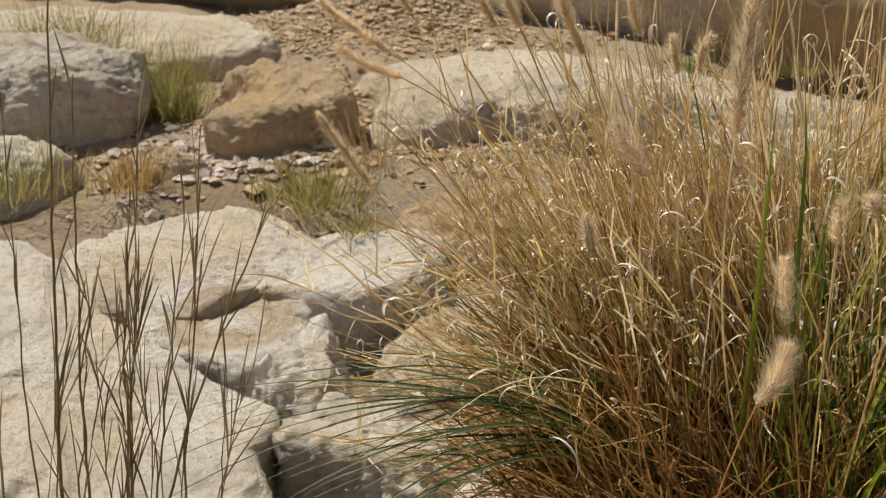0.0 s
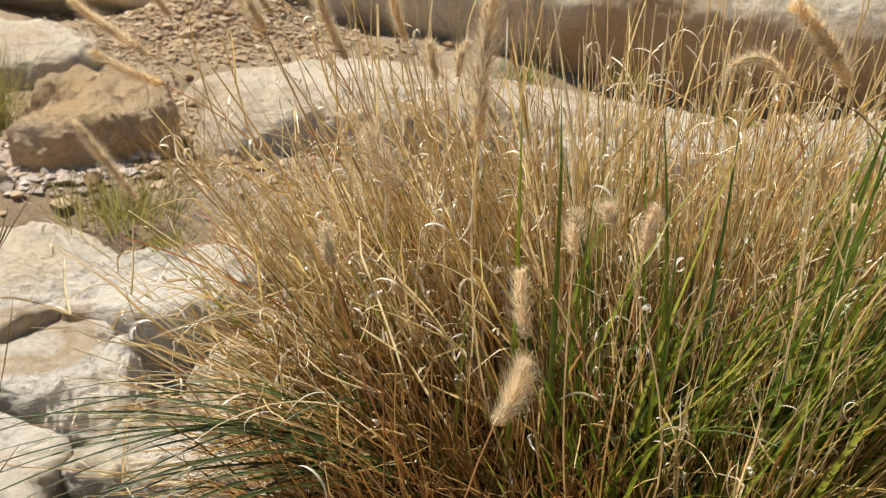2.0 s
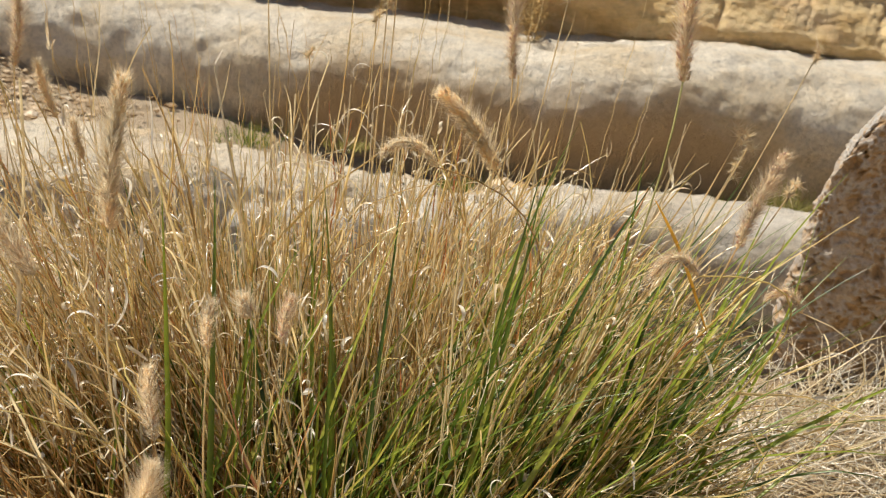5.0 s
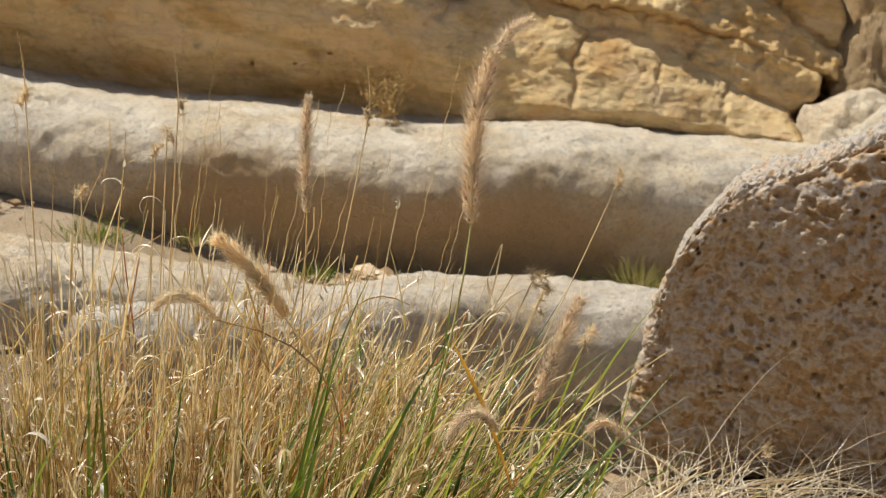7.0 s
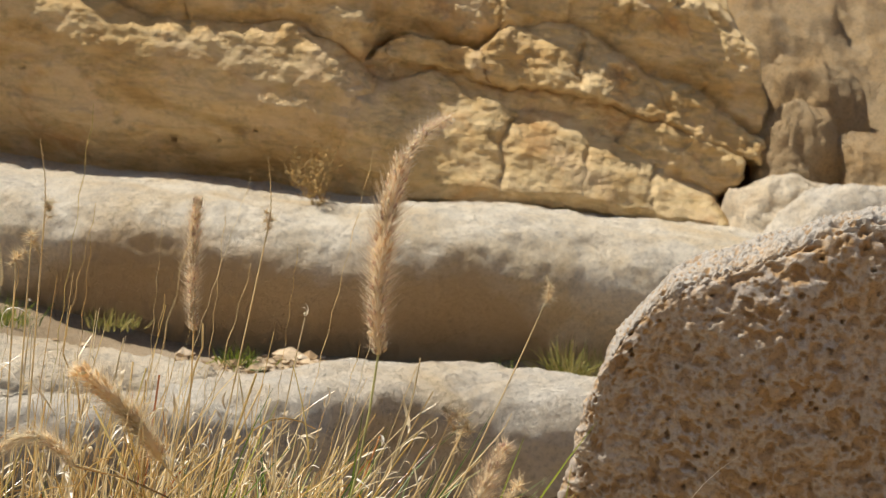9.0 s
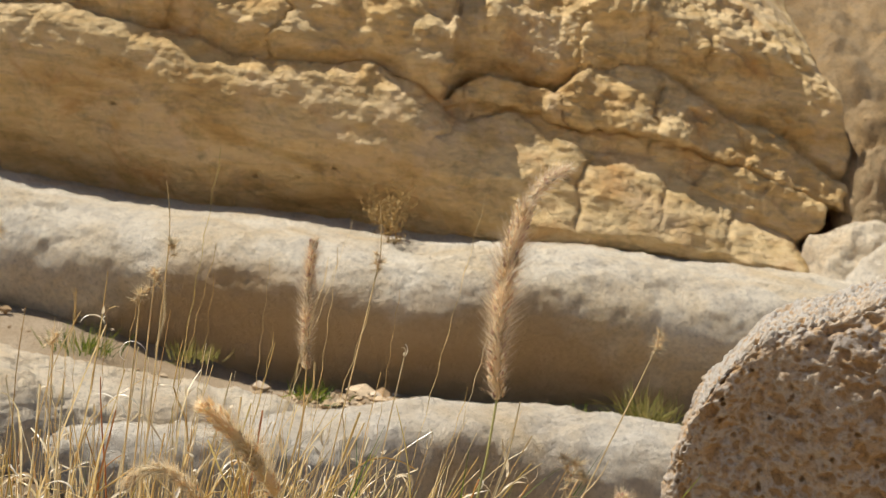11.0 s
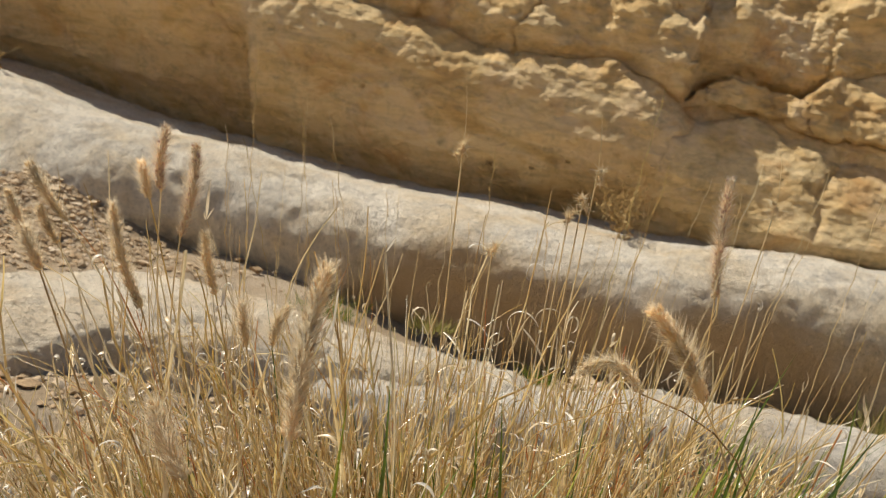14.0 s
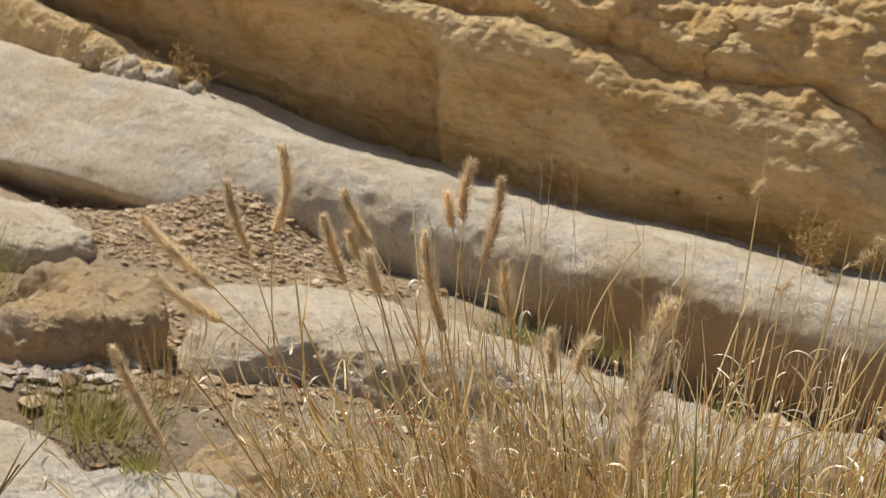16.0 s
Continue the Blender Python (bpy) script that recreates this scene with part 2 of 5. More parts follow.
def ring_stained(mat, at, size):
    """A dried puddle's brown rings on a slab."""
    t = mat.node_tree
    bsdf = t.nodes["Principled BSDF"]
    link = bsdf.inputs["Base Color"].links[0].from_socket
    m = t.nodes.new("ShaderNodeMapping")
    m.inputs["Location"].default_value = (-at[0] / size[0], -at[1] / size[1], 0)
    m.inputs["Scale"].default_value = (1 / size[0], 1 / size[1], 0)
    c = t.nodes.new("ShaderNodeTexCoord")
    t.links.new(c.outputs["Object"], m.inputs[0])
    w = t.nodes.new("ShaderNodeTexNoise")
    w.inputs["Scale"].default_value = 9
    t.links.new(c.outputs["Object"], w.inputs[0])
    ln = t.nodes.new("ShaderNodeVectorMath")
    ln.operation = "LENGTH"
    t.links.new(m.outputs[0], ln.inputs[0])
    ad = t.nodes.new("ShaderNodeMath")
    ad.operation = "MULTIPLY_ADD"
    ad.inputs[1].default_value = 0.5
    t.links.new(w.outputs["Fac"], ad.inputs[0])
    t.links.new(ln.outputs["Value"], ad.inputs[2])
    r = t.nodes.new("ShaderNodeValToRGB")
    for k in range(4):
        r.color_ramp.elements.new(0.5)
    for e, (p, v) in zip(r.color_ramp.elements, ((0.45, 0.12), (0.62, 0.3), (0.74, 0.75), (0.86, 0.45), (1.0, 0.65), (1.18, 0.0))):
        e.position, e.color = p / 1.3, (v, v, v, 1)
    sc = t.nodes.new("ShaderNodeMath")
    sc.operation = "DIVIDE"
    sc.inputs[1].default_value = 1.3
    t.links.new(ad.outputs[0], sc.inputs[0])
    t.links.new(sc.outputs[0], r.inputs[0])
    x = t.nodes.new("ShaderNodeMix")
    x.data_type = "RGBA"
    t.links.new(r.outputs[0], x.inputs[0])
    t.links.new(link, x.inputs[6])
    x.inputs[7].default_value = (0.46, 0.30, 0.13, 1)
    t.links.new(x.outputs[2], bsdf.inputs["Base Color"])
    return mat


M_SLAB = limestone("pale_limestone", (0.85, 0.77, 0.635), (0.54, 0.49, 0.41), (0.72, 0.57, 0.36), 0.45)
M_STAINED = ring_stained(limestone("stained_limestone", (0.85, 0.77, 0.635), (0.54, 0.49, 0.41), (0.72, 0.57, 0.36), 0.45), (-0.371, 1.656), (0.135, 0.130))
def bench_rock(name):
    """Washed white limestone whose face carries a smooth rusty coat with a ragged edge."""
    m = limestone(name, (0.80, 0.71, 0.56), (0.52, 0.465, 0.38), (0.68, 0.53, 0.325), 0.6, 0.0075)
    t = m.node_tree
    bsdf = t.nodes["Principled BSDF"]
    old = bsdf.inputs["Base Color"].links[0].from_socket
    c = t.nodes.new("ShaderNodeTexCoord").outputs["Object"]
    sep = t.nodes.new("ShaderNodeSeparateXYZ")
    t.links.new(c, sep.inputs[0])
    big, small = t.nodes.new("ShaderNodeTexNoise"), t.nodes.new("ShaderNodeTexNoise")
    for node, scale, detail in ((big, 1.1, 3), (small, 9, 9)):
        t.links.new(c, node.inputs["Vector"])
        node.inputs["Scale"].default_value, node.inputs["Detail"].default_value, node.inputs["Roughness"].default_value = scale, detail, 0.65

    def calc(op, a, b):
        n = t.nodes.new("ShaderNodeMath")
        n.operation = op
        for s, v in zip(n.inputs, (a, b)):
            if hasattr(v, "links"):
                t.links.new(v, s)
            else:
                s.default_value = v
        return n.outputs[0]

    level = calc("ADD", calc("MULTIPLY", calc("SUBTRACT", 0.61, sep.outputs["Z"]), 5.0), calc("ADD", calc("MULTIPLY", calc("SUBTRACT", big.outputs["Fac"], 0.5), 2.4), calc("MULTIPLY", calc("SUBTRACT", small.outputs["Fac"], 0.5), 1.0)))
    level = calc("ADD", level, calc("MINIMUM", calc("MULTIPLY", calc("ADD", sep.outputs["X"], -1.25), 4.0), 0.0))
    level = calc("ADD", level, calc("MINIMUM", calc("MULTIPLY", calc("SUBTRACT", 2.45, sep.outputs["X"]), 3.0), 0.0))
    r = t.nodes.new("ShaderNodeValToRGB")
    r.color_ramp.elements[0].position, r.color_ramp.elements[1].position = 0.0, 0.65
    t.links.new(level, r.inputs[0])
    x = t.nodes.new("ShaderNodeMix")
    x.data_type = "RGBA"
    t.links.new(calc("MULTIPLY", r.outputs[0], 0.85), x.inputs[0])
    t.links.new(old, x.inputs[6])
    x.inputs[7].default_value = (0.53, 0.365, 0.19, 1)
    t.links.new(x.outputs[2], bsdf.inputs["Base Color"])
    return m


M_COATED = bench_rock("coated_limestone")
M_BENCH = limestone("washed_limestone", (0.69, 0.62, 0.505), (0.50, 0.45, 0.38), (0.60, 0.475, 0.31), 0.5)
M_SHELF = limestone("tan_limestone", (0.79, 0.68, 0.51), (0.59, 0.51, 0.40), (0.70, 0.54, 0.34), 0.5, 0.007)
M_HILL = limestone("hill_rock", (0.60, 0.43, 0.24), (0.54, 0.42, 0.27), (0.58, 0.37, 0.165), 0.5, 0.018)
M_BROWN = limestone("brown_limestone", (0.72, 0.55, 0.345), (0.55, 0.43, 0.30), (0.66, 0.445, 0.22), 0.5, 0.008)
M_CLIFF = strata_rock("bedded_rock")
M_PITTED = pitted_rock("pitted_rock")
M_SOIL = soil("gravelly_soil")
M_STONES = stones_mat("loose_stones", (0.0, (0.42, 0.28, 0.15)), (0.4, (0.53, 0.385, 0.23)), (0.75, (0.62, 0.47, 0.30)), (1.0, (0.70, 0.57, 0.41)))
M_PALESTONES = stones_mat("pale_stones", (0.0, (0.46, 0.36, 0.28)), (0.5, (0.62, 0.52, 0.43)), (1.0, (0.72, 0.63, 0.54)))
M_STRAW = leaf_mat("straw", ((0.0, (0.52, 0.33, 0.12)), (0.12, (0.76, 0.56, 0.25)), (0.34, (0.91, 0.77, 0.47)), (0.50, (0.80, 0.58, 0.23)), (0.66, (0.96, 0.86, 0.61)), (0.80, (0.85, 0.64, 0.27)), (0.92, (0.72, 0.58, 0.22)), (1.0, (0.66, 0.26, 0.10))), 0.46, 0.26, 1.0)
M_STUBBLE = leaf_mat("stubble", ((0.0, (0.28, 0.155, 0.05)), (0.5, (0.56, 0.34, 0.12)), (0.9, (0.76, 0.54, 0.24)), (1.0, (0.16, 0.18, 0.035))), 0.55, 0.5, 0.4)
M_DRYLEAF = leaf_mat("dry_leaf", ((0.0, (0.60, 0.38, 0.14)), (0.35, (0.82, 0.62, 0.30)), (0.80, (0.92, 0.80, 0.54)), (0.96, (0.84, 0.58, 0.20)), (1.0, (0.70, 0.26, 0.10))), 0.42, 0.30, 0.8)
M_LITTER = leaf_mat("curled_leaf", ((0.0, (0.70, 0.53, 0.28)), (0.5, (0.86, 0.74, 0.52)), (1.0, (0.92, 0.87, 0.74))), 0.3, 0.28, 0.8)
M_GREEN = leaf_mat("green_blade", ((0.0, (0.055, 0.095, 0.018)), (0.35, (0.13, 0.19, 0.020)), (0.75, (0.30, 0.35, 0.035)), (1.0, (0.50, 0.44, 0.09))), 0.42, 0.34, 0.5)
M_DARKSTALK = leaf_mat("dark_stalk", ((0.0, (0.12, 0.16, 0.05)), (0.4, (0.24, 0.25, 0.09)), (0.7, (0.36, 0.22, 0.11)), (1.0, (0.52, 0.40, 0.20))), 0.25, 0.5, 0.35)
M_BRISTLE = leaf_mat("bristle", ((0.0, (0.86, 0.69, 0.44)), (0.4, (0.93, 0.80, 0.56)), (0.8, (0.96, 0.89, 0.70)), (1.0, (0.88, 0.68, 0.42))), 0.62, 0.4, 0.4)
M_PURPLE = leaf_mat("purple_bristle", ((0.0, (0.62, 0.40, 0.31)), (0.3, (0.84, 0.65, 0.42)), (0.7, (0.92, 0.79, 0.55)), (1.0, (0.95, 0.88, 0.70))), 0.5, 0.4, 0.4)
M_CORE = leaf_mat("seed_core", ((0.0, (0.84, 0.66, 0.36)), (1.0, (0.90, 0.75, 0.46))), 0.4, 0.6, 0.3)
M_STEM = leaf_mat("living_stem", ((0.0, (0.40, 0.40, 0.12)), (1.0, (0.55, 0.50, 0.20))), 0.1, 0.4, 0.5)
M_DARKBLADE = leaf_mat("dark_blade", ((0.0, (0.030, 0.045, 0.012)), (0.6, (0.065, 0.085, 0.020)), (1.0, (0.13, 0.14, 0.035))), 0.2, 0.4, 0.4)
M_ORANGE = leaf_mat("orange_leaf", ((0.0, (0.70, 0.34, 0.03)), (1.0, (0.78, 0.42, 0.05))), 0.45, 0.4, 0.4)
M_SHRUB = leaf_mat("shrub_leaf", ((0.0, (0.20, 0.20, 0.05)), (0.5, (0.36, 0.33, 0.10)), (1.0, (0.50, 0.41, 0.17))), 0.5, 0.6, 0.2)
M_DRYSHRUB = leaf_mat("dry_shrub", ((0.0, (0.40, 0.26, 0.10)), (1.0, (0.64, 0.46, 0.20))), 0.35, 0.6, 0.2)


def by_object(mat, name):
    """The same leaf with its colour told apart object by object."""
    m = mat.copy()
    m.name = name
    t = m.node_tree
    geo = [n for n in t.nodes if n.bl_idname == "ShaderNodeNewGeometry"][0]
    info = t.nodes.new("ShaderNodeObjectInfo")
    for l in list(geo.outputs["Random Per Island"].links):
        t.links.new(info.outputs["Random"], l.to_socket)
    return m


M_GREEN_ONE = by_object(M_GREEN, "single_blade")
M_STRAW_ONE = by_object(M_STRAW, "single_stem")


# ---- ground ----
def floor_height(x, y):
    """The wadi's floor: a gully under the bench, a low middle, a rise under the grass and the pitted boulder, slopes beyond the cliff."""
    u, v = to_uv(x, y)
    z = 0.10 + 0.0 * x
    gully = 0.33 - 0.17 * smooth(u, 0.3, 1.8)
    z = z + (gully - z) * (1 - smooth(v, 1.1, 1.9))
    left = (1 - smooth(u, 1.0, 1.8)) * smooth(v, 1.0, 1.8) * (1 - smooth(v, 2.9, 3.7))
    z = z + (0.275 - z) * left
    near = smooth(x, 0.25, 0.0) * smooth(x, -1.6, -1.2) * smooth(y, 1.05, 1.3) * (1 - smooth(y, 2.0, 2.3))
    z = z + (0.0 + 0.20 * smooth(y, 1.30, 1.9) - z) * near
    z = z - 0.30 * smooth(u, 1.3, 1.7) * smooth(v, 1.50, 1.66) * (1 - smooth(v, 2.5, 2.8))
    rise = np.exp(-(((x - 0.40) / 0.30) ** 2 + ((y - 0.90) / 0.26) ** 2) ** 2)
    z = z + (0.415 - z) * rise
    seat = np.exp(-(((x - 1.32) / 0.48) ** 2 + ((y - 1.0) / 0.40) ** 2) ** 2)
    z = z + (0.40 - z) * np.maximum(seat, 0)
    z = z + 0.30 * smooth(v, 0.3, -0.6)
    z = z + np.maximum(-v - 0.5, 0) * 0.78 * smooth(v, -0.3, -1.5) * (1 - 0.6 * smooth(-v, 20, 60))
    z = z + 0.25 * smooth(v, 7.0, 12.0) + np.maximum(v - 10, 0) * 0.35 * (1 - 0.7 * smooth(v, 20, 60))
    p = np.stack([x, y, 0 * x], -1)
    return z + 0.03 * fbm(p, 2.1, 4, 3) + 0.006 * fbm(p, 14, 3, 9) + 0.5 * fbm(p, 0.12, 4, 21) * smooth(np.hypot(x, y - 2), 6, 20)


def build_ground():
    a = np.linspace(-1, 1, 420)
    xs = 0.6 + np.sinh(a * 4.6) / math.sinh(4.6) * 90
    ys = 1.8 + np.sinh(a * 4.6) / math.sinh(4.6) * 90
    x, y = np.meshgrid(xs, ys)
    verts = np.stack([x, y, floor_height(x, y)], -1)
    ob = new("ground", mesh_of("ground", verts, grid_faces(*x.shape), M_SOIL))
    tagged(ob, "pale brown gravelly soil of the dry wadi floor", "ground", kind="structure")


build_ground()


# ---- hillside beyond the cliff ----
def build_hillside():
    u, v = np.meshgrid(np.linspace(2.6, 12.0, 300), np.linspace(-0.12, -9.0, 260))
    x, y, _ = from_uv(u, v, 0 * u).transpose(2, 0, 1)
    p = np.stack([u, v, 0 * u], -1)
    z = floor_height(x, y) - 0.1 + 0.34 * smooth(v, -0.12, -0.5) * smooth(u, 3.7, 4.0) + 0.16 * smooth(v, -0.55, -1.0)
    f1, f2, who = cells(p * (1.3, 2.2, 1.0) + 0.4 * np.stack([fbm(p, 2, 3, 800 + i) for i in range(3)], -1), 810)
    z = z + 0.16 * (who - 0.4) * smooth(f2 - f1, 0.0, 0.25) * smooth(v, -0.6, -1.1)
    f1, f2, who = cells(p * (5, 7, 1.0) + 0.4 * np.stack([fbm(p, 6, 3, 820 + i) for i in range(3)], -1), 830)
    z = z + 0.05 * (who - 0.4) * smooth(f2 - f1, 0.0, 0.25) + 0.04 * fbm(p, 5, 5, 840, 0.6)
    ob = new("hillside", mesh_of("hillside", np.stack([x, y, z], -1), grid_faces(*u.shape), M_HILL))
    tagged(ob, "brown rocky hillside rising beyond the cliff", "hillside", kind="structure")


build_hillside()


# ---- cliff ----
def cliff_foot(u):
    return np.interp(u, (-7, -1.4, -0.6, 0.2, 0.95, 1.7, 2.66, 3.2, 3.75, 4.5), (1.25, 0.93, 0.86, 0.81, 0.75, 0.72, 0.73, 0.74, 0.72, 0.66))


def cliff_brow(u):
    """The top of the lower band, where the next bed steps back."""
    return np.interp(u, (-7, -1.5, -0.3, 0.16, 0.52, 0.80, 1.05, 1.15, 1.35, 1.70, 1.91, 2.09, 2.15, 2.37, 2.53, 2.73, 2.92, 3.10, 3.40, 3.73, 4.5),
                     (2.4, 1.84, 1.63, 1.60, 1.58, 1.53, 1.47, 1.43, 1.425, 1.465, 1.41, 1.30, 1.27, 1.315, 1.25, 1.18, 1.175, 1.12, 0.99, 0.86, 0.62))


def cliff_joint(u):
    """The open bedding joint above the brow on the right."""
    return np.maximum(np.interp(u, (2.05, 2.13, 2.22, 2.5, 2.65, 2.85, 3.08, 3.36, 3.49, 3.9, 4.5), (1.30, 1.34, 1.355, 1.315, 1.27, 1.26, 1.235, 1.19, 1.17, 1.02, 0.8)), cliff_brow(u))


def cliff_shelf(u):
    """The top of the bed of large blocks on the right."""
    return np.maximum(np.interp(u, (2.05, 2.12, 2.28, 2.43, 2.57, 2.64, 2.72, 2.99, 3.05, 3.36, 3.57, 3.9, 4.5), (1.30, 1.42, 1.475, 1.45, 1.41, 1.50, 1.575, 1.59, 1.56, 1.42, 1.36, 1.16, 0.9)), cliff_joint(u))


def jointed(u, z, joints, depths, tilts, wob):
    """Blocks of one bed: joints as (u at z = 1.2, lean), a depth and a tilt for each block; also the distance to the nearest joint."""
    depth, tilt, near = depths[0] + 0 * u, tilts[0] * (u - joints[0][0] + 0.3), np.full(u.shape, 9.0)
    for (ju, lean), dd, tt in zip(joints, depths[1:], tilts[1:]):
        line = u - ju - lean * (z - 1.2) - wob
        step = smooth(line, -0.012, 0.012)
        depth = depth + (dd - depth) * step
        tilt = tilt + (tt * np.clip(line, 0, 0.6) - tilt) * step
        near = np.minimum(near, np.abs(line))
    return depth + tilt, near


def build_cliff():
    us = np.concatenate([np.linspace(-7, -1.2, 90), np.linspace(-1.18, 4.4, 640)])
    zs = np.concatenate([np.linspace(0.45, 2.0, 400), np.linspace(2.03, 5.0, 50)])
    u, z = np.meshgrid(us, zs)
    p3 = np.stack([u, 0 * u, z + 0.12 * u], -1)
    wob = 0.040 * fbm(p3, 3.1, 4, 31, 0.6) + 0.012 * fbm(p3, 17, 3, 32, 0.6)
    zw = z + 0.022 * fbm(p3, 2.3, 3, 5) + 0.014 * fbm(p3, 9, 4, 6, 0.6)
    foot, brow, joint, shelf = cliff_foot(u), cliff_brow(u), cliff_joint(u), cliff_shelf(u)
    h = (zw - foot) / (brow - foot)
    right = smooth(u, 1.85, 2.5)
    # lower band: hollow foot and swelling brow; to the right the foot comes forward and the face leans back
    v_left = np.interp(h, (-0.8, 0.0, 0.10, 0.28, 0.52, 0.74, 0.88, 0.96, 1.03), (-0.42, -0.40, -0.34, -0.20, -0.13, -0.12, -0.15, -0.20, -0.25))
    v_right = np.interp(h, (-0.8, 0.0, 0.06, 0.20, 0.55, 0.85, 1.0), (-0.24, -0.22, -0.15, -0.125, -0.18, -0.265, -0.31))
    v_low = v_left * (1 - right) + v_right * right
    v_low = v_low + 0.13 * smooth(u, 0.9, -0.6) * smooth(h, 0.15, 0.95) - 0.20 * smooth(u, 0.06, -0.04) * smooth(h, 0.95, 0.30)
    far, near_low = jointed(u, z, ((-0.02, -0.62), (2.10, 0.42), (2.74, 0.08), (3.10, 0.10), (3.39, 0.05)), (0.0, 0.0, -0.006, 0.0, -0.008, 0.004), (0, 0, 0.02, -0.02, 0.03, 0.0), wob)
    open_low = smooth(np.abs(u - 1.0), 0.75, 1.05) * smooth(h, 0.10, 0.35)
    v_low = v_low + far - (0.014 * (1 - smooth(near_low, 0.0, 0.014)) + 0.008 * (1 - smooth(near_low, 0.0, 0.04))) * open_low * (0.4 + 0.6 * smooth(fbm(p3, 3.3, 2, 33), -0.35, 0.15))
    # crest of the band broken into rounded knobs, lit along their tops
    crest = smooth(h, 0.76, 0.93) * smooth(h, 1.10, 1.0) * (1 - 0.65 * right)
    f1, f2, who = cells(np.stack([u * 8.5, 0 * u, (z + 0.1 * u) * 4.2], -1) + 0.45 * np.stack([fbm(p3, 6, 3, 160 + i) for i in range(3)], -1), 170)
    v_low = v_low + crest * (0.042 * (0.45 - f1) + 0.022 * (who - 0.5) * smooth(f2 - f1, 0.0, 0.4))
    f1, f2, who = cells(np.stack([u * 19, 0 * u, (z + 0.1 * u) * 15], -1) + 0.5 * np.stack([fbm(p3, 13, 2, 165 + i) for i in range(3)], -1), 180)
    v_low = v_low + crest * (0.012 * (0.45 - f1) + 0.006 * (who - 0.5) * smooth(f2 - f1, 0.0, 0.3))
    # a thin bed over the brow, then large blocks, then the upper beds
    v2, near2 = jointed(u, z, ((2.35, 0.2), (2.98, 0.3), (3.27, 0.4), (3.55, 0.2)), (-0.30, -0.275, -0.265, -0.25, -0.22), (0, 0.02, -0.04, 0.03, 0), wob)
    v3, near3 = jointed(u, z, ((2.14, 0.1), (2.62, -0.25), (3.01, 0.05), (3.44, -0.35)), (-0.28, -0.265, -0.285, -0.245, -0.27), (0, -0.05, 0.04, -0.16, -0.1), wob)
    v2 = v2 - 0.055 * right
    v3 = v3 - 0.005 * right - 0.48 * np.maximum(zw - joint - 0.02, 0) * smooth(u, 2.6, 2.8) - 0.35 * np.maximum(zw - joint, 0) * smooth(u, 2.62, 2.5)
    v4, near4 = jointed(u, z, ((0.62, 0.5), (1.28, 0.15), (2.09, -0.04), (2.60, 0.12), (3.02, -0.1), (3.21, 0.05), (3.62, -0.2)), (-0.235, -0.265, -0.230, -0.310, -0.300, -0.325, -0.305, -0.33), (0.02, 0.06, 0.03, -0.05, 0.05, 0, -0.05, 0), 1.4 * wob)
    over = zw - shelf
    v4 = v4 + np.interp(over, (-0.02, 0.02, 0.05, 0.14, 0.24, 0.34, 0.38, 0.75, 0.80, 1.4, 3.6), (-0.025, -0.025, 0.0, 0.02, -0.005, -0.05, -0.10, -0.17, -0.23, -0.45, -1.5))
    v4 = v4 + (0.050 * smooth(over, 0.10, 0.34) * smooth(over, 0.50, 0.36) - 0.10) * smooth(u, 2.02, 2.16)
    v = v_low
    for above, inner, near_j in ((brow, v2, near2), (joint, v3, near3), (shelf, v4, near4)):
        up = smooth(zw - above, -0.006, 0.010)
        inner = inner - 0.012 * (1 - smooth(near_j, 0.0, 0.035)) * smooth(fbm(p3, 4.0, 2, 153), -0.4, 0.3) - 0.022 * (1 - smooth(near_j, 0.0, 0.010)) * smooth(fbm(p3, 3.0, 2, 154), -0.3, 0.2)
        v = v * (1 - up) + inner * up
    for above, deep in ((joint, 0.026), (shelf, 0.016)):
        v = v - deep * (1 - smooth(np.abs(zw - above), 0.0, 0.008)) * smooth(u, 2.15, 2.4) * smooth(fbm(p3, 2.2, 2, 156), -0.5, 0.0)
        v = v - 0.008 * (1 - smooth(np.abs(zw - above), 0.0, 0.035)) * smooth(u, 2.15, 2.4)
    # lumps and chips on the beds above the brow
    high = smooth(h, 0.97, 1.05)
    f1, f2, who = cells(np.stack([u * 5.2, 0 * u, (z + 0.1 * u) * 6.5], -1) + 0.5 * np.stack([fbm(p3, 5, 3, 260 + i) for i in range(3)], -1), 270)
    v = v + (0.14 + 0.86 * high) * (0.030 * (0.45 - f1) + 0.026 * (who - 0.5) * smooth(f2 - f1, 0.0, 0.35))
    f1, f2, who = cells(np.stack([u * 17, 0 * u, (z + 0.1 * u) * 20], -1) + 0.6 * np.stack([fbm(p3, 12, 2, 265 + i) for i in range(3)], -1), 280)
    v = v + (0.18 + 0.82 * high) * (0.011 * (0.45 - f1) + 0.010 * (who - 0.5) * smooth(f2 - f1, 0.0, 0.4))
    # bedding lines of the lower band, and a soft unevenness all over
    bed = z + 0.10 * u + 0.02 * fbm(p3, 2.5, 3, 61)
    v = v + 0.008 * fbm(np.stack([u * 1.1, 0 * u, bed * 11], -1), 1.0, 4, 71) * smooth(h, 0.05, 0.25)
    v = v + 0.050 * fbm(p3, 1.4, 3, 81, 0.45) + (0.009 + 0.014 * high) * fbm(p3, 4.5, 5, 85, 0.58) - (0.005 + 0.016 * high) * np.abs(fbm(p3, 5.5, 4, 88, 0.6)) + 0.004 * fbm(p3, 26, 3, 87, 0.6)
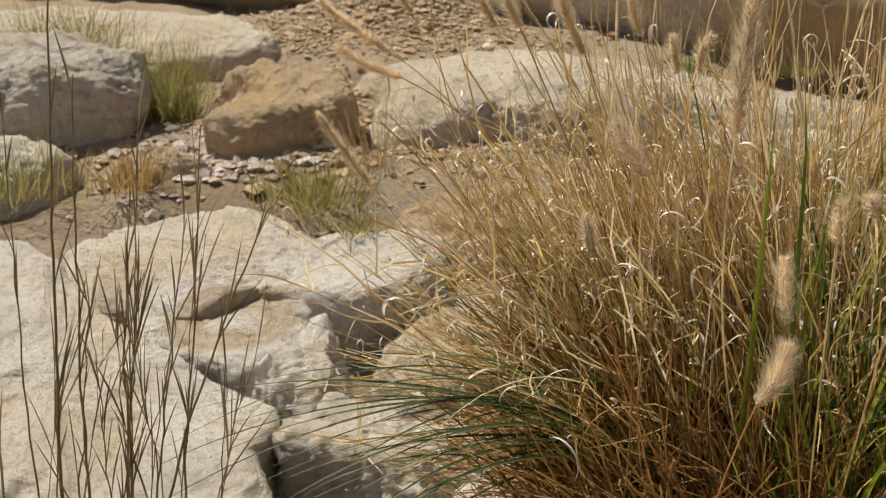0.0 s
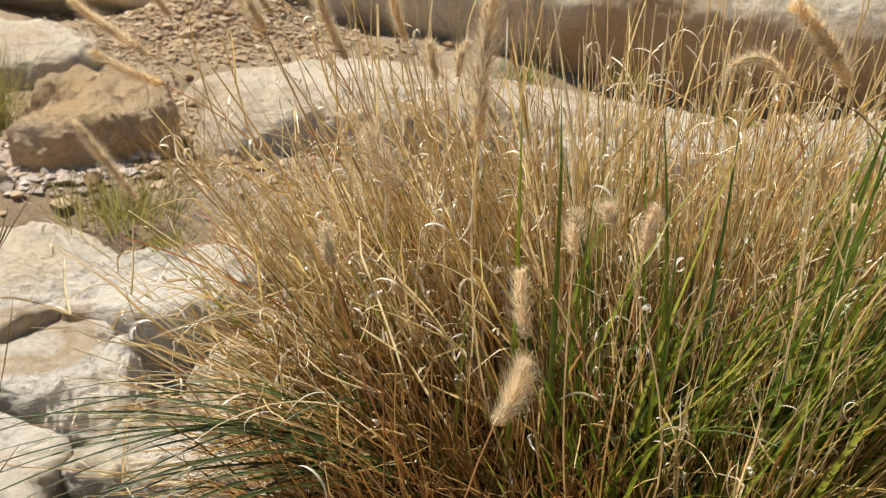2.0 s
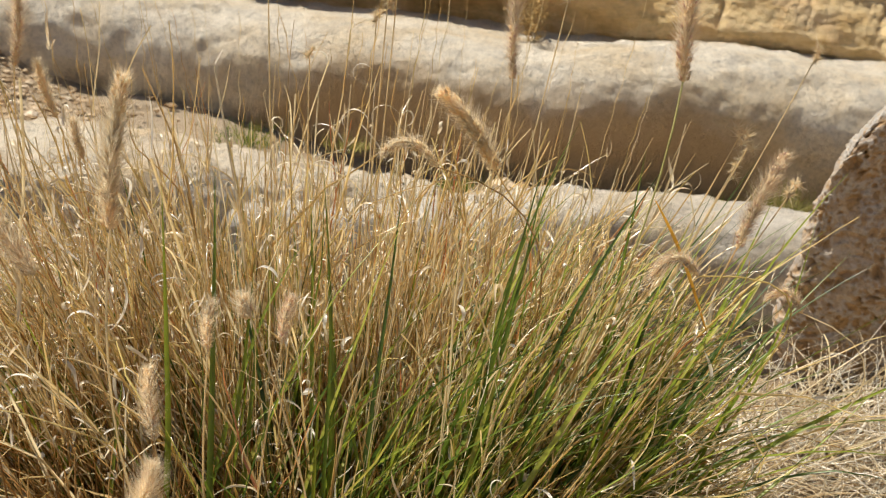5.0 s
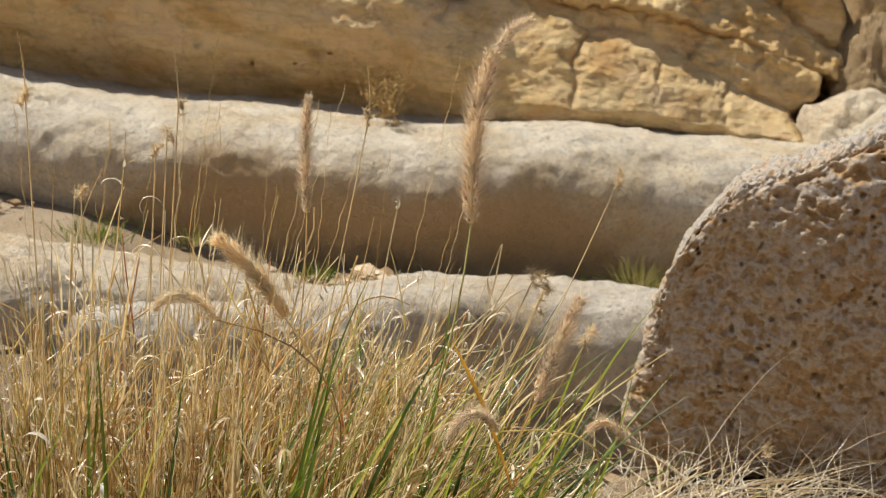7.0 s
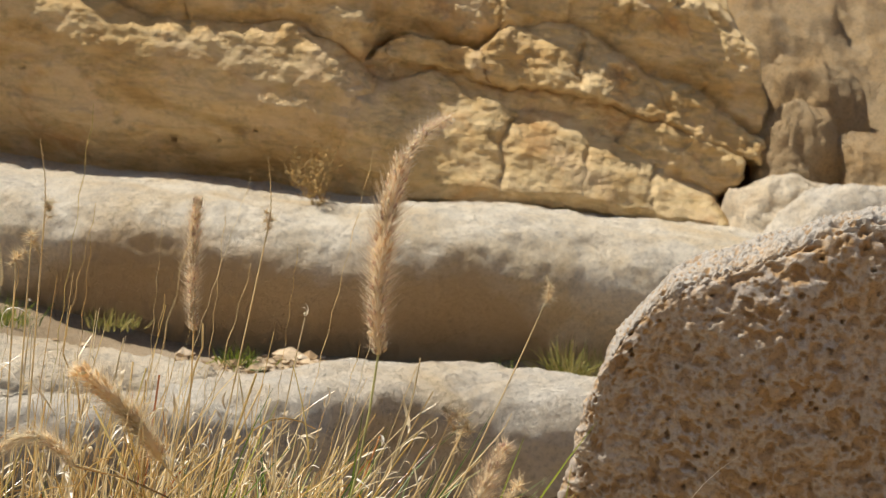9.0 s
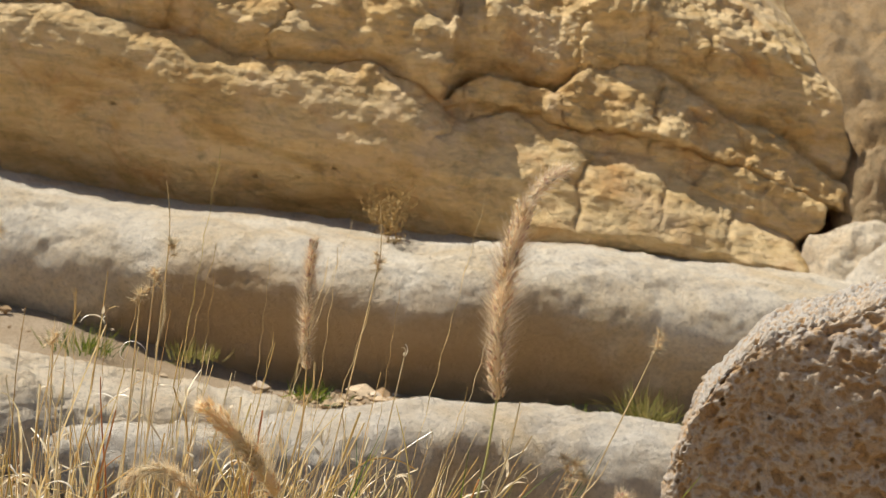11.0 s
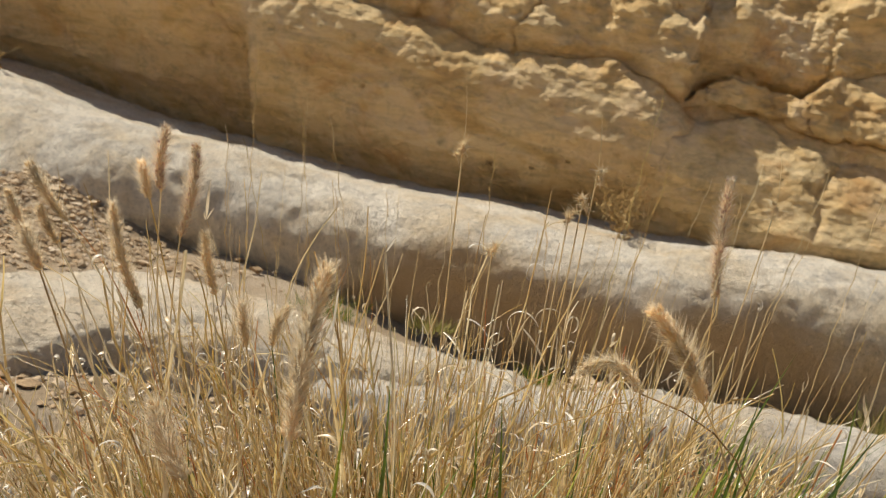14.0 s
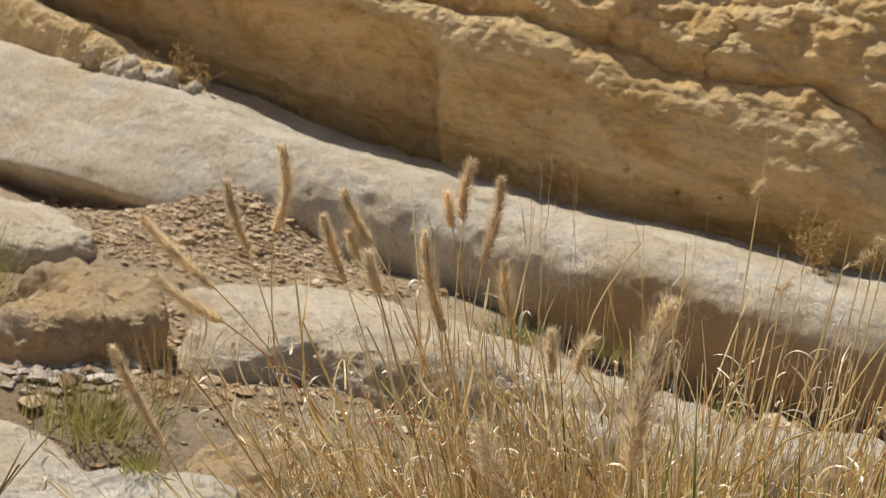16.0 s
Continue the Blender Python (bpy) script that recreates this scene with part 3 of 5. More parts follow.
    # small solution holes
    for hu, hz, hr in ((1.26, 0.925, 0.013), (0.62, 1.18, 0.010), (1.62, 0.99, 0.008), (1.46, 0.935, 0.008)):
        v = v - 0.05 * smooth(np.hypot(u - hu, z - hz), hr, hr * 0.4)
    # the end of the wall at the bend
    end = np.where(zw < joint, 3.74 + 0.10 * smooth(zw, 0.86, 0.95), 3.95) + 0.04 * fbm(p3, 3, 3, 91)
    v = v - 0.75 * smooth(u, end - 0.05, end + 0.25) ** 1.2
    ridge = np.interp(u, (-7, 2.4, 3.2, 3.62, 3.85, 3.95, 4.4), (4.5, 2.5, 2.02, 1.72, 1.50, 1.28, 0.9)) + 0.05 * fbm(p3, 4, 3, 95)
    v = v - 1.3 * np.maximum(z - ridge, 0)
    ob = new("cliff", mesh_of("cliff", from_uv(u, v, z), grid_faces(*u.shape), M_CLIFF))
    tagged(ob, "golden brown bedded limestone cliff with blocky joints and hollowed foot", "cliff", kind="structure")


build_cliff()


# ---- the two water-worn ledges ----
def swept(name, us, profile_v, profile_z, shift, amp, mat, seed, label, n=130, potholes=()):
    """A ledge swept along u: a smoothed profile, moved and bent by shift(u, v, z), roughened."""
    s = np.linspace(0, len(profile_v) - 1, 900)
    k = np.hanning(121)
    pad = lambda c: np.convolve(np.pad(np.interp(s, range(len(c)), c), 60, mode="edge"), k / k.sum(), "valid")
    pv, pz = pad(profile_v), pad(profile_z)
    run = np.concatenate([[0], np.cumsum(np.hypot(np.diff(pv), np.diff(pz)))])
    at = np.linspace(0, run[-1], n)
    pv, pz = np.interp(at, run, pv), np.interp(at, run, pz)
    dv, dz = np.gradient(pv), np.gradient(pz)
    ln = np.hypot(dv, dz)
    nv, nz = -dz / ln, dv / ln
    u, v = np.meshgrid(us, pv)
    z = np.repeat(pz[:, None], len(us), 1)
    v, z = shift(u, v, z)
    p = np.stack([u, v, z], -1)
    d = amp * (fbm(p * (0.6, 1, 1), 1.6, 3, seed) * 1.2 + 0.5 * fbm(p, 6, 4, seed + 5) + 0.16 * fbm(p, 26, 3, seed + 9))
    # scoops and steps left by floods
    f1, f2, who = cells(p * (2.2, 3.5, 3.5), seed + 20)
    d = d + amp * 0.9 * (who - 0.5) * smooth(f2 - f1, 0.0, 0.25)
    f1, f2, who = cells(p * (4.5, 7, 7) + 0.5 * np.stack([fbm(p, 5, 2, seed + 30 + i) for i in range(3)], -1), seed + 24)
    high = smooth(nz[:, None] + 0 * u, -0.1, 0.5)
    d = d - amp * (0.2 + 0.35 * high) * (who > 0.55) * smooth(f1, 0.65, 0.25) + amp * (0.15 + 0.45 * high) * fbm(p * (1, 1.4, 1.4), 5.5, 5, seed + 33, 0.6)
    f1, f2, who = cells(p * (13, 17, 17), seed + 27)
    d = d - amp * (0.10 + 0.2 * high) * (who > 0.6) * smooth(f1, 0.5, 0.15) + amp * 0.25 * high * fbm(p, 18, 4, seed + 28, 0.65)
    for hu, hv, ru, rv, deep in potholes:
        d = d - deep * smooth(np.hypot((u - hu) / ru, (v - hv) / rv), 1.0, 0.5) * (nz[:, None] > 0.3)
    v, z = v + d * nv[:, None], z + d * nz[:, None]
    ob = new(name, mesh_of(name, from_uv(u, v, z), grid_faces(n, len(us)), mat))
    return tagged(ob, label, "rock ledge", kind="structure")


def bench_shift(u, v, z):
    foot = np.interp(u, (-7, -1.4, -0.6, 0.07, 0.6, 1.1, 1.6, 2.06, 2.5, 3.0, 3.7, 5), (1.3, 0.98, 0.87, 0.80, 0.77, 0.735, 0.715, 0.71, 0.735, 0.75, 0.72, 0.60)) - 0.74
    top = smooth(z, 0.45, 0.72)
    ramp = smooth(u, 0.1, -0.9)
    wide = 0.10 * smooth(u, 0.2, -0.8) - 0.05 * np.sin(u * 2.3 + 0.6) + ramp * (0.75 * np.clip(0.73 - z, 0, 0.30) - 1.1 * np.clip(0.40 - z, 0, 1))
    return v + wide, z + foot * (0.25 + 0.75 * top * smooth(v, 0.62, 0.25)) + 0.012 * np.sin(u * 5 + 1)


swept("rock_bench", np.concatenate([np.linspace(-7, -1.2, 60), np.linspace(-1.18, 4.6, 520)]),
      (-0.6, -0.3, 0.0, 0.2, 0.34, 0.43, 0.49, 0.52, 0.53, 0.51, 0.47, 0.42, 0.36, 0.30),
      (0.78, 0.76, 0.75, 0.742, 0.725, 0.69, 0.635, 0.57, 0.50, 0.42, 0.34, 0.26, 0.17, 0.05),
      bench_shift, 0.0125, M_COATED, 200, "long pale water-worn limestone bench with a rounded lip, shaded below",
      potholes=((0.59, 0.30, 0.085, 0.045, 0.028), (-0.15, 0.22, 0.08, 0.04, 0.020), (-0.75, 0.30, 0.07, 0.04, 0.016), (2.05, 0.22, 0.12, 0.05, 0.016), (2.55, 0.26, 0.14, 0.05, 0.014)))


def ledge_shift(u, v, z):
    lift = np.interp(u, (0.45, 0.7, 1.1, 1.3, 1.5, 1.75, 1.9, 2.0, 2.3, 2.7, 3.2, 5), (-0.30, -0.12, -0.075, -0.05, -0.03, -0.015, -0.02, -0.005, 0.015, 0.005, 0.0, -0.05))
    out = np.interp(u, (0.45, 1.1, 1.5, 1.9, 2.2, 2.5, 2.9, 5), (0.55, 0.38, 0.27, 0.15, 0.07, 0.02, -0.04, -0.10)) + 0.03 * np.sin(u * 4.3 + 0.3)
    return v + out * smooth(v, 1.0, 1.3), z + lift * smooth(z, 0.0, 0.32)


swept("lower_ledge", np.linspace(0.45, 5.2, 470),
      (1.06, 1.12, 1.19, 1.26, 1.34, 1.43, 1.52, 1.58, 1.61, 1.62, 1.61, 1.59, 1.56, 1.55, 1.56, 1.58),
      (0.02, 0.16, 0.26, 0.315, 0.337, 0.346, 0.343, 0.325, 0.29, 0.23, 0.16, 0.09, 0.03, -0.06, -0.18, -0.35),
      ledge_shift, 0.014, M_BENCH, 300, "lower pale limestone ledge in front of a dark gully")


# ---- rocks with an outline in plan ----
def rock(name, outline, top, bottom, mat, label, tilt=(0, 0), square=3.2, amp=0.02, undercut=0.06, seed=1, category="rock", nt=200, nr=84, lump=1.0, grow=1.07):
    """A rock whose plan is the outline, with a rounded shoulder; top and bottom are heights, tilt the top's slope along x and y."""
    pts = np.array(outline, float)
    c = pts.mean(0)
    part_way = np.linspace(0, 1, 12, endpoint=False)[None, :, None]
    pts = (pts[:, None] * (1 - part_way) + np.roll(pts, -1, 0)[:, None] * part_way).reshape(-1, 2)
    th = np.linspace(0, 2 * math.pi, nt, endpoint=False)
    ang = np.arctan2(pts[:, 1] - c[1], pts[:, 0] - c[0])
    order = np.argsort(ang)
    rad = np.hypot(*(pts - c).T)[order]
    R = np.interp(th, ang[order] % (2 * math.pi), rad, period=2 * math.pi)
    k = np.hanning(17) ** 3
    R = np.convolve(np.concatenate([R[-8:], R, R[:8]]), k / k.sum(), "valid")
    R = R * grow + (0.018 if grow > 1 else 0.010) * fbm(np.stack([np.cos(th) * R, np.sin(th) * R, 0 * th], -1), 9, 4, seed + 2)
    phi = np.linspace(0.0, math.pi / 2, nr)
    rr = np.sin(phi) ** (2 / square)
    hh = np.cos(phi) ** (2 / square)
    rr = np.concatenate([np.linspace(0, 0.6, nr // 3, endpoint=False) * rr[8], rr[8:]])
    hh = np.concatenate([np.full(nr // 3, hh[8]), hh[8:]])
    low = smooth(hh, 0.6, 0.0)
    r = rr * (1 - undercut * low)
    x = c[0] + r[:, None] * (R * np.cos(th))[None]
    y = c[1] + r[:, None] * (R * np.sin(th))[None]
    plane = top + tilt[0] * (x - c[0]) + tilt[1] * (y - c[1])
    z = bottom + (plane - bottom) * hh[:, None]
    p = np.stack([x, y, z], -1)
    size = R.mean()
    d = amp * (fbm(p, 0.9 / size, 3, seed) + 0.6 * fbm(p, 9, 4, seed + 3) + 0.3 * np.abs(fbm(p, 24, 4, seed + 7)))
    bend = 0.3 * np.stack([fbm(p, 5, 2, seed + 13 + i) for i in range(3)], -1)
    f1, f2, who = cells(p * (1.6 / size) + bend, seed + 11)
    d = d + lump * (amp * 1.5 * (who - 0.5) * smooth(f2 - f1, 0.0, 0.12) - amp * 0.5 * f1)
    f1, f2, who = cells(p * 16 + bend, seed + 17)
    d = d + lump * (amp * 0.45 * (who - 0.5) * smooth(f2 - f1, 0.0, 0.15) - amp * 0.2 * f1)
    # scaled-off flakes with sharp rims, and a fine grain
    f1, f2, who = cells(p * (7, 7, 14) + 1.6 * bend, seed + 19)
    d = d + 0.006 * (who - 0.5) * smooth(f2 - f1, 0.0, 0.08) + 0.003 * fbm(p, 40, 3, seed + 23, 0.6)
    out = np.stack([np.cos(th)[None] * (rr[:, None] ** 3), np.sin(th)[None] * (rr[:, None] ** 3), hh[:, None] + 0 * th[None]], -1)
    out /= np.linalg.norm(out, axis=-1, keepdims=True)
    p = p + d[..., None] * out
    ob = new(name, mesh_of(name, p, grid_faces(len(rr), nt, True), mat))
    return tagged(ob, label, category)


rock("limestone_slab", ((-0.68, 1.70), (-0.57, 1.67), (-0.45, 1.65), (-0.36, 1.73), (-0.27, 1.72), (-0.18, 1.67), (-0.11, 1.70), (-0.04, 1.74), (0.02, 1.84), (0.0, 1.98), (-0.15, 1.98), (-0.25, 1.99), (-0.36, 2.08), (-0.48, 2.18), (-0.70, 2.11), (-0.80, 2.00)),
     0.262, -0.05, M_STAINED, "pale cream limestone slab with a shaded scarp along its front", (0.05, 0.09), 14.0, 0.018, 0.02, 11, lump=0.35, grow=1.0, nt=280)
rock("limestone_slab", ((-0.75, 1.86), (-0.68, 1.78), (-0.59, 1.66), (-0.50, 1.56), (-0.42, 1.49), (-0.31, 1.42), (-0.23, 1.36), (-0.25, 1.28), (-0.27, 1.24), (-0.22, 1.18), (-0.23, 1.12), (-0.26, 1.05), (-0.45, 1.08), (-0.62, 1.15), (-0.85, 1.18), (-1.25, 1.25), (-1.5, 1.5), (-1.4, 1.95), (-1.0, 2.00), (-0.84, 1.94)),
     0.225, -0.1, M_SLAB, "broad cream limestone slab, cracked along its edge", (0.0, 0.10), 16.0, 0.020, 0.04, 23, lump=0.35, grow=1.0, nt=320)
rock("stained_slab", ((-0.61, 1.71), (-0.51, 1.60), (-0.43, 1.53), (-0.32, 1.49), (-0.25, 1.55), (-0.23, 1.72), (-0.16, 1.85), (-0.35, 2.00), (-0.60, 1.92)),
     0.212, 0.0, M_STAINED, "sunken limestone floor with an ochre water stain", (0.0, 0.04), 14.0, 0.012, 0.0, 29, lump=0.15, grow=1.0)
rock("limestone_block", ((-0.31, 1.43), (-0.27, 1.53), (-0.20, 1.64), (-0.16, 1.53), (-0.14, 1.42), (-0.19, 1.34), (-0.22, 1.37)),
     0.245, 0.0, M_SLAB, "small mound of pale limestone between slabs", (0.0, 0.10), 4.5, 0.016, 0.05, 31, lump=0.5, grow=1.03)
rock("limestone_block", ((-0.25, 1.31), (-0.24, 1.36), (-0.20, 1.40), (-0.08, 1.45), (0.03, 1.41), (0.10, 1.34), (0.05, 1.24), (-0.03, 1.19), (-0.13, 1.23), (-0.21, 1.27)),
     0.195, -0.15, M_SLAB, "grey-white limestone block under arching grass blades", (-0.05, 0.10), 9.0, 0.022, 0.10, 41, lump=0.6, grow=1.0)
rock("limestone_block", ((-0.12, 1.62), (-0.10, 1.85), (0.02, 1.95), (0.20, 1.85), (0.20, 1.60), (0.02, 1.52)),
     0.17, -0.1, M_SLAB, "low grey limestone block in the tussock's shade", (-0.1, 0.1), 4.5, 0.025, 0.02, 45, nt=140, nr=60, lump=0.4)
rock("brown_rock", ((-0.62, 2.48), (-0.58, 2.70), (-0.42, 2.88), (-0.28, 2.90), (-0.23, 2.74), (-0.26, 2.60), (-0.36, 2.52), (-0.48, 2.44)),
     0.415, 0.15, M_BROWN, "tan limestone block with a smooth shaded face", (0.03, 0.06), 8.0, 0.022, 0.16, 51, lump=0.3, grow=1.0)
rock("brown_rock", ((-0.22, 2.66), (-0.20, 2.95), (0.0, 3.15), (0.30, 3.25), (0.70, 3.05), (0.80, 2.78), (0.54, 2.68), (0.25, 2.66), (0.10, 2.72), (-0.05, 2.62)),
     0.405, 0.0, M_SHELF, "wide tan rock shelf behind the grass", (0.0, 0.05), 5.0, 0.030, 0.10, 57, lump=0.3, grow=1.0)
rock("limestone_boulder", ((-1.48, 2.74), (-1.38, 3.08), (-1.08, 3.16), (-0.90, 3.02), (-0.83, 2.80), (-0.88, 2.66), (-1.05, 2.60), (-1.28, 2.60)),
     0.51, 0.22, M_BENCH, "rounded cream limestone boulder with an ochre shaded underside", (-0.02, 0.05), 3.8, 0.03, 0.10, 61, "boulder", lump=0.3)
rock("low_rock", ((-1.45, 2.30), (-1.35, 2.52), (-1.05, 2.54), (-0.90, 2.42), (-0.96, 2.28), (-1.22, 2.22)), 0.36, 0.15, M_SLAB, "low pale limestone rock beside a boulder", (0, 0.1), 3.0, 0.018, 0.05, 71, nt=120, nr=50)
rock("low_rock", ((-0.80, 2.34), (-0.74, 2.44), (-0.62, 2.45), (-0.58, 2.37), (-0.68, 2.30)), 0.34, 0.2, M_BROWN, "small ochre rock on gravel", (0, 0.1), 3.0, 0.012, 0.05, 77, nt=100, nr=40)
rock("low_rock", ((-0.66, 2.86), (-0.56, 3.05), (-0.40, 3.02), (-0.34, 2.86), (-0.48, 2.74)), 0.46, 0.2, M_BROWN, "small sunlit ochre rock beside rubble", (0, 0.1), 3.2, 0.016, 0.05, 83, nt=100, nr=40)
rock("pale_shelf", ((-2.3, 4.2), (-1.75, 3.6), (-1.1, 3.45), (-0.80, 3.62), (-0.66, 3.95), (-0.85, 4.30), (-1.3, 4.55), (-1.9, 4.65)), 0.41, 0.1, M_SHELF, "flat tan rock shelf below the bench", (0, 0.03), 9.0, 0.022, 0.02, 87, lump=0.3)
rock("low_rock", ((-0.14, 1.98), (-0.12, 2.28), (0.10, 2.40), (0.32, 2.25), (0.30, 2.0), (0.08, 1.90)), 0.29, 0.0, M_BROWN, "low tan rock half hidden by the grass", (0, 0.08), 5.0, 0.02, 0.03, 85)
rock("low_rock", ((0.55, 1.50), (0.62, 1.72), (0.95, 1.80), (1.18, 1.66), (1.08, 1.42), (0.80, 1.36)), 0.29, 0.0, M_SLAB, "low pale rock between the grass and the ledge", (0, 0.05), 3.6, 0.02, 0.05, 89)
rock("bank_rock", ((0.02, 0.95), (0.05, 1.18), (0.25, 1.30), (0.50, 1.26), (0.60, 1.05), (0.45, 0.80), (0.2, 0.74)), 0.40, -0.05, M_SLAB, "shaded pale rock on which the tussock grows", (0.1, -0.05), 3.4, 0.02, 0.04, 97)


def uv_outline(*corners):
    return tuple(tuple(from_uv(np.array(a), np.array(b), np.array(0.0))[:2]) for a, b in corners)


rock("tan_shelf", uv_outline((0.15, 1.40), (0.42, 1.22), (0.80, 1.30), (1.20, 1.38), (1.50, 1.36), (1.75, 1.42), (1.88, 1.52), (1.78, 1.70), (1.60, 1.76), (1.30, 1.84), (0.90, 1.92), (0.50, 2.00), (0.22, 1.85)),
     0.375, 0.05, M_SHELF, "long low tan rock shelf below the bench", (0.0, 0.0), 7.0, 0.022, 0.08, 59, lump=0.3, nt=500)
rock("golden_rock", uv_outline((-3.4, 0.20), (-2.2, 0.14), (-1.4, 0.16), (-1.10, 0.12), (-1.02, 0.0), (-1.3, -0.2), (-2.4, -0.3), (-3.4, -0.3)), 1.22, 0.6, M_CLIFF, "sunlit golden rock on the bench under the overhang", (-0.212, 0.132), 4.0, 0.03, 0.02, 131, nt=700, lump=0.6)
for cu, cv, size, seed in ((-1.52, 0.28, 0.14, 141), (-1.30, 0.26, 0.115, 143), (-1.10, 0.24, 0.06, 145), (-1.38, 0.36, 0.05, 149), (-1.70, 0.34, 0.06, 151)):
    ring = uv_outline(*((cu + size * (0.8 + 0.4 * math.sin(k * seed)) * math.cos(k), cv + 0.7 * size * math.sin(k)) for k in (0, 1.0, 2.0, 3.0, 4.0, 5.2)))
    rock("loose_rock", ring, 0.985 + size * 0.30 - 0.12 * (cu + 1.1), 0.88, M_SHELF, "angular tan loose rock on the bench", (0.5, 0.3), 4.5, 0.016, 0.0, seed, nt=90, nr=40)


for cu, cv, ru, rv, top, mat, label, seed in (
        (4.30, -0.02, 0.50, 0.26, 0.96, M_BENCH, "pale washed rock at the foot of the slope", 121),
        (5.15, 0.10, 0.50, 0.32, 0.92, M_BENCH, "broad pale rock beyond the bench", 123),
        (4.02, -0.26, 0.32, 0.24, 1.00, M_SHELF, "pale tan rock wedged at the cliff's end", 111),
        (4.10, -0.48, 0.24, 0.20, 1.30, M_HILL, "brown rock leaning on the cliff's end", 127),
        (4.50, -0.46, 0.34, 0.30, 1.22, M_HILL, "weathered brown rock on the slope", 113),
        (5.45, -0.55, 0.50, 0.42, 1.16, M_HILL, "rounded brown rock on the slope", 119),
        (4.35, -1.10, 0.36, 0.36, 1.62, M_HILL, "tall brown rock behind the cliff's end", 117)):
    ring = uv_outline(*((cu + ru * math.cos(k * math.pi / 4), cv + rv * math.sin(k * math.pi / 4)) for k in range(8)))
    rock("slope_rock", ring, top, 0.3, mat, label, (0, 0), 3.4, 0.03, 0.08, seed, nt=120, nr=50)


# ---- pitted boulder ----
def build_pitted_boulder():
    n = 215
    a = np.linspace(-1, 1, n)
    s, t = np.meshgrid(a, a)
    one = np.ones_like(s)
    faces, sides, at = [], [], 0
    for axes in (((0, 1, 2), 1), ((0, 1, 2), -1), ((1, 2, 0), 1), ((1, 2, 0), -1), ((2, 0, 1), 1), ((2, 0, 1), -1)):
        order, sign = axes
        comp = [None] * 3
        comp[order[0]], comp[order[1]], comp[order[2]] = s * sign, t, one * sign
        sides.append(np.stack(comp, -1).reshape(-1, 3))
        faces.append(grid_faces(n, n) + at)
        at += n * n
    p, back = np.unique(np.round(np.concatenate(sides), 5), axis=0, return_inverse=True)
    back = back.reshape(-1)
    k = 11.0
    p = p / (np.abs(p) ** k).sum(-1, keepdims=True) ** (1 / k)
    nrm = np.sign(p) * np.abs(p) ** (k - 1)
    # wedge: the crown falls towards its low end and towards the grass, the foot draws in
    nx, ny, nz = p.T
    tall = 0.522 + 0.086 * nx - 0.026 * smooth(ny, -1.0, 0.5) - 0.05 * smooth(nx, -0.55, -1.0)
    z = (nz + 1) / 2 * tall - 0.28 - 0.03 * smooth(nx, 0.3, -1.0) * smooth(nz, -0.2, 1.0)
    x = nx * (0.244 - 0.022 * smooth(nz, -0.4, 1.0))
    y = ny * (0.20 - 0.02 * smooth(nz, 0.0, -1.0)) - 0.05 * nz
    q = np.stack([x, y, z], -1)
    nrm = nrm / np.array([0.235, 0.2, 0.25])
    nrm[:, 2] -= 0.0
    nrm /= np.linalg.norm(nrm, axis=-1, keepdims=True)
    warp = 0.8 * np.stack([fbm(q, 26, 3, 400 + i) for i in range(3)], -1)
    d = 0.020 * fbm(q, 4, 3, 410) + 0.005 * fbm(q, 16, 3, 411)
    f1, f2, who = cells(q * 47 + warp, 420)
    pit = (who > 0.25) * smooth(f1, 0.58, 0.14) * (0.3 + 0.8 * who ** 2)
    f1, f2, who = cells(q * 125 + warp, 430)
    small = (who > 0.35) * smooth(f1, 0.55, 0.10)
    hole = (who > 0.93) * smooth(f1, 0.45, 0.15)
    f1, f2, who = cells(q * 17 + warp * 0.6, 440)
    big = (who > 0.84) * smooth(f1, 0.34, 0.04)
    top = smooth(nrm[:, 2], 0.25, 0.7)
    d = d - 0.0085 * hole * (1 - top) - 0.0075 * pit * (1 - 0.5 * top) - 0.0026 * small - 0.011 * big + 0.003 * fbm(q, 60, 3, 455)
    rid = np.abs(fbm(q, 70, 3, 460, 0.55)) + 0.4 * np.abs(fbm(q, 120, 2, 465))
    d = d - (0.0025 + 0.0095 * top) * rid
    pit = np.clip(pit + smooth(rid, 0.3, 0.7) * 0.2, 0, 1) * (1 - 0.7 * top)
    d = d + top * 0.004 * np.abs(fbm(q, 70, 2, 450))
    q = q + d[:, None] * nrm
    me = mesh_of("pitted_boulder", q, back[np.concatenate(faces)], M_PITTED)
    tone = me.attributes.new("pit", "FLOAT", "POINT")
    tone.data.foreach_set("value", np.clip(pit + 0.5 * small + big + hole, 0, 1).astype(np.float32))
    tone = me.attributes.new("crown", "FLOAT", "POINT")
    tone.data.foreach_set("value", np.clip(smooth(nrm[:, 2], 0.3, 0.8), 0, 1).astype(np.float32))
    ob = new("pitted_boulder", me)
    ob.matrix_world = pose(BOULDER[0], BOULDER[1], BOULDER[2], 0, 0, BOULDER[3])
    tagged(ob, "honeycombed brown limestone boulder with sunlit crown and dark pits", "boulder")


BOULDER = (1.462, 1.086, 0.70, -48)
build_pitted_boulder()
rock("boulder_seat", ((1.10, 0.85), (1.16, 1.08), (1.36, 1.28), (1.65, 1.3), (1.75, 0.95), (1.5, 0.72), (1.2, 0.72)), 0.42, 0.0, M_BROWN, "flat shaded rock under the pitted boulder", (0, 0), 4.0, 0.015, 0.03, 103)


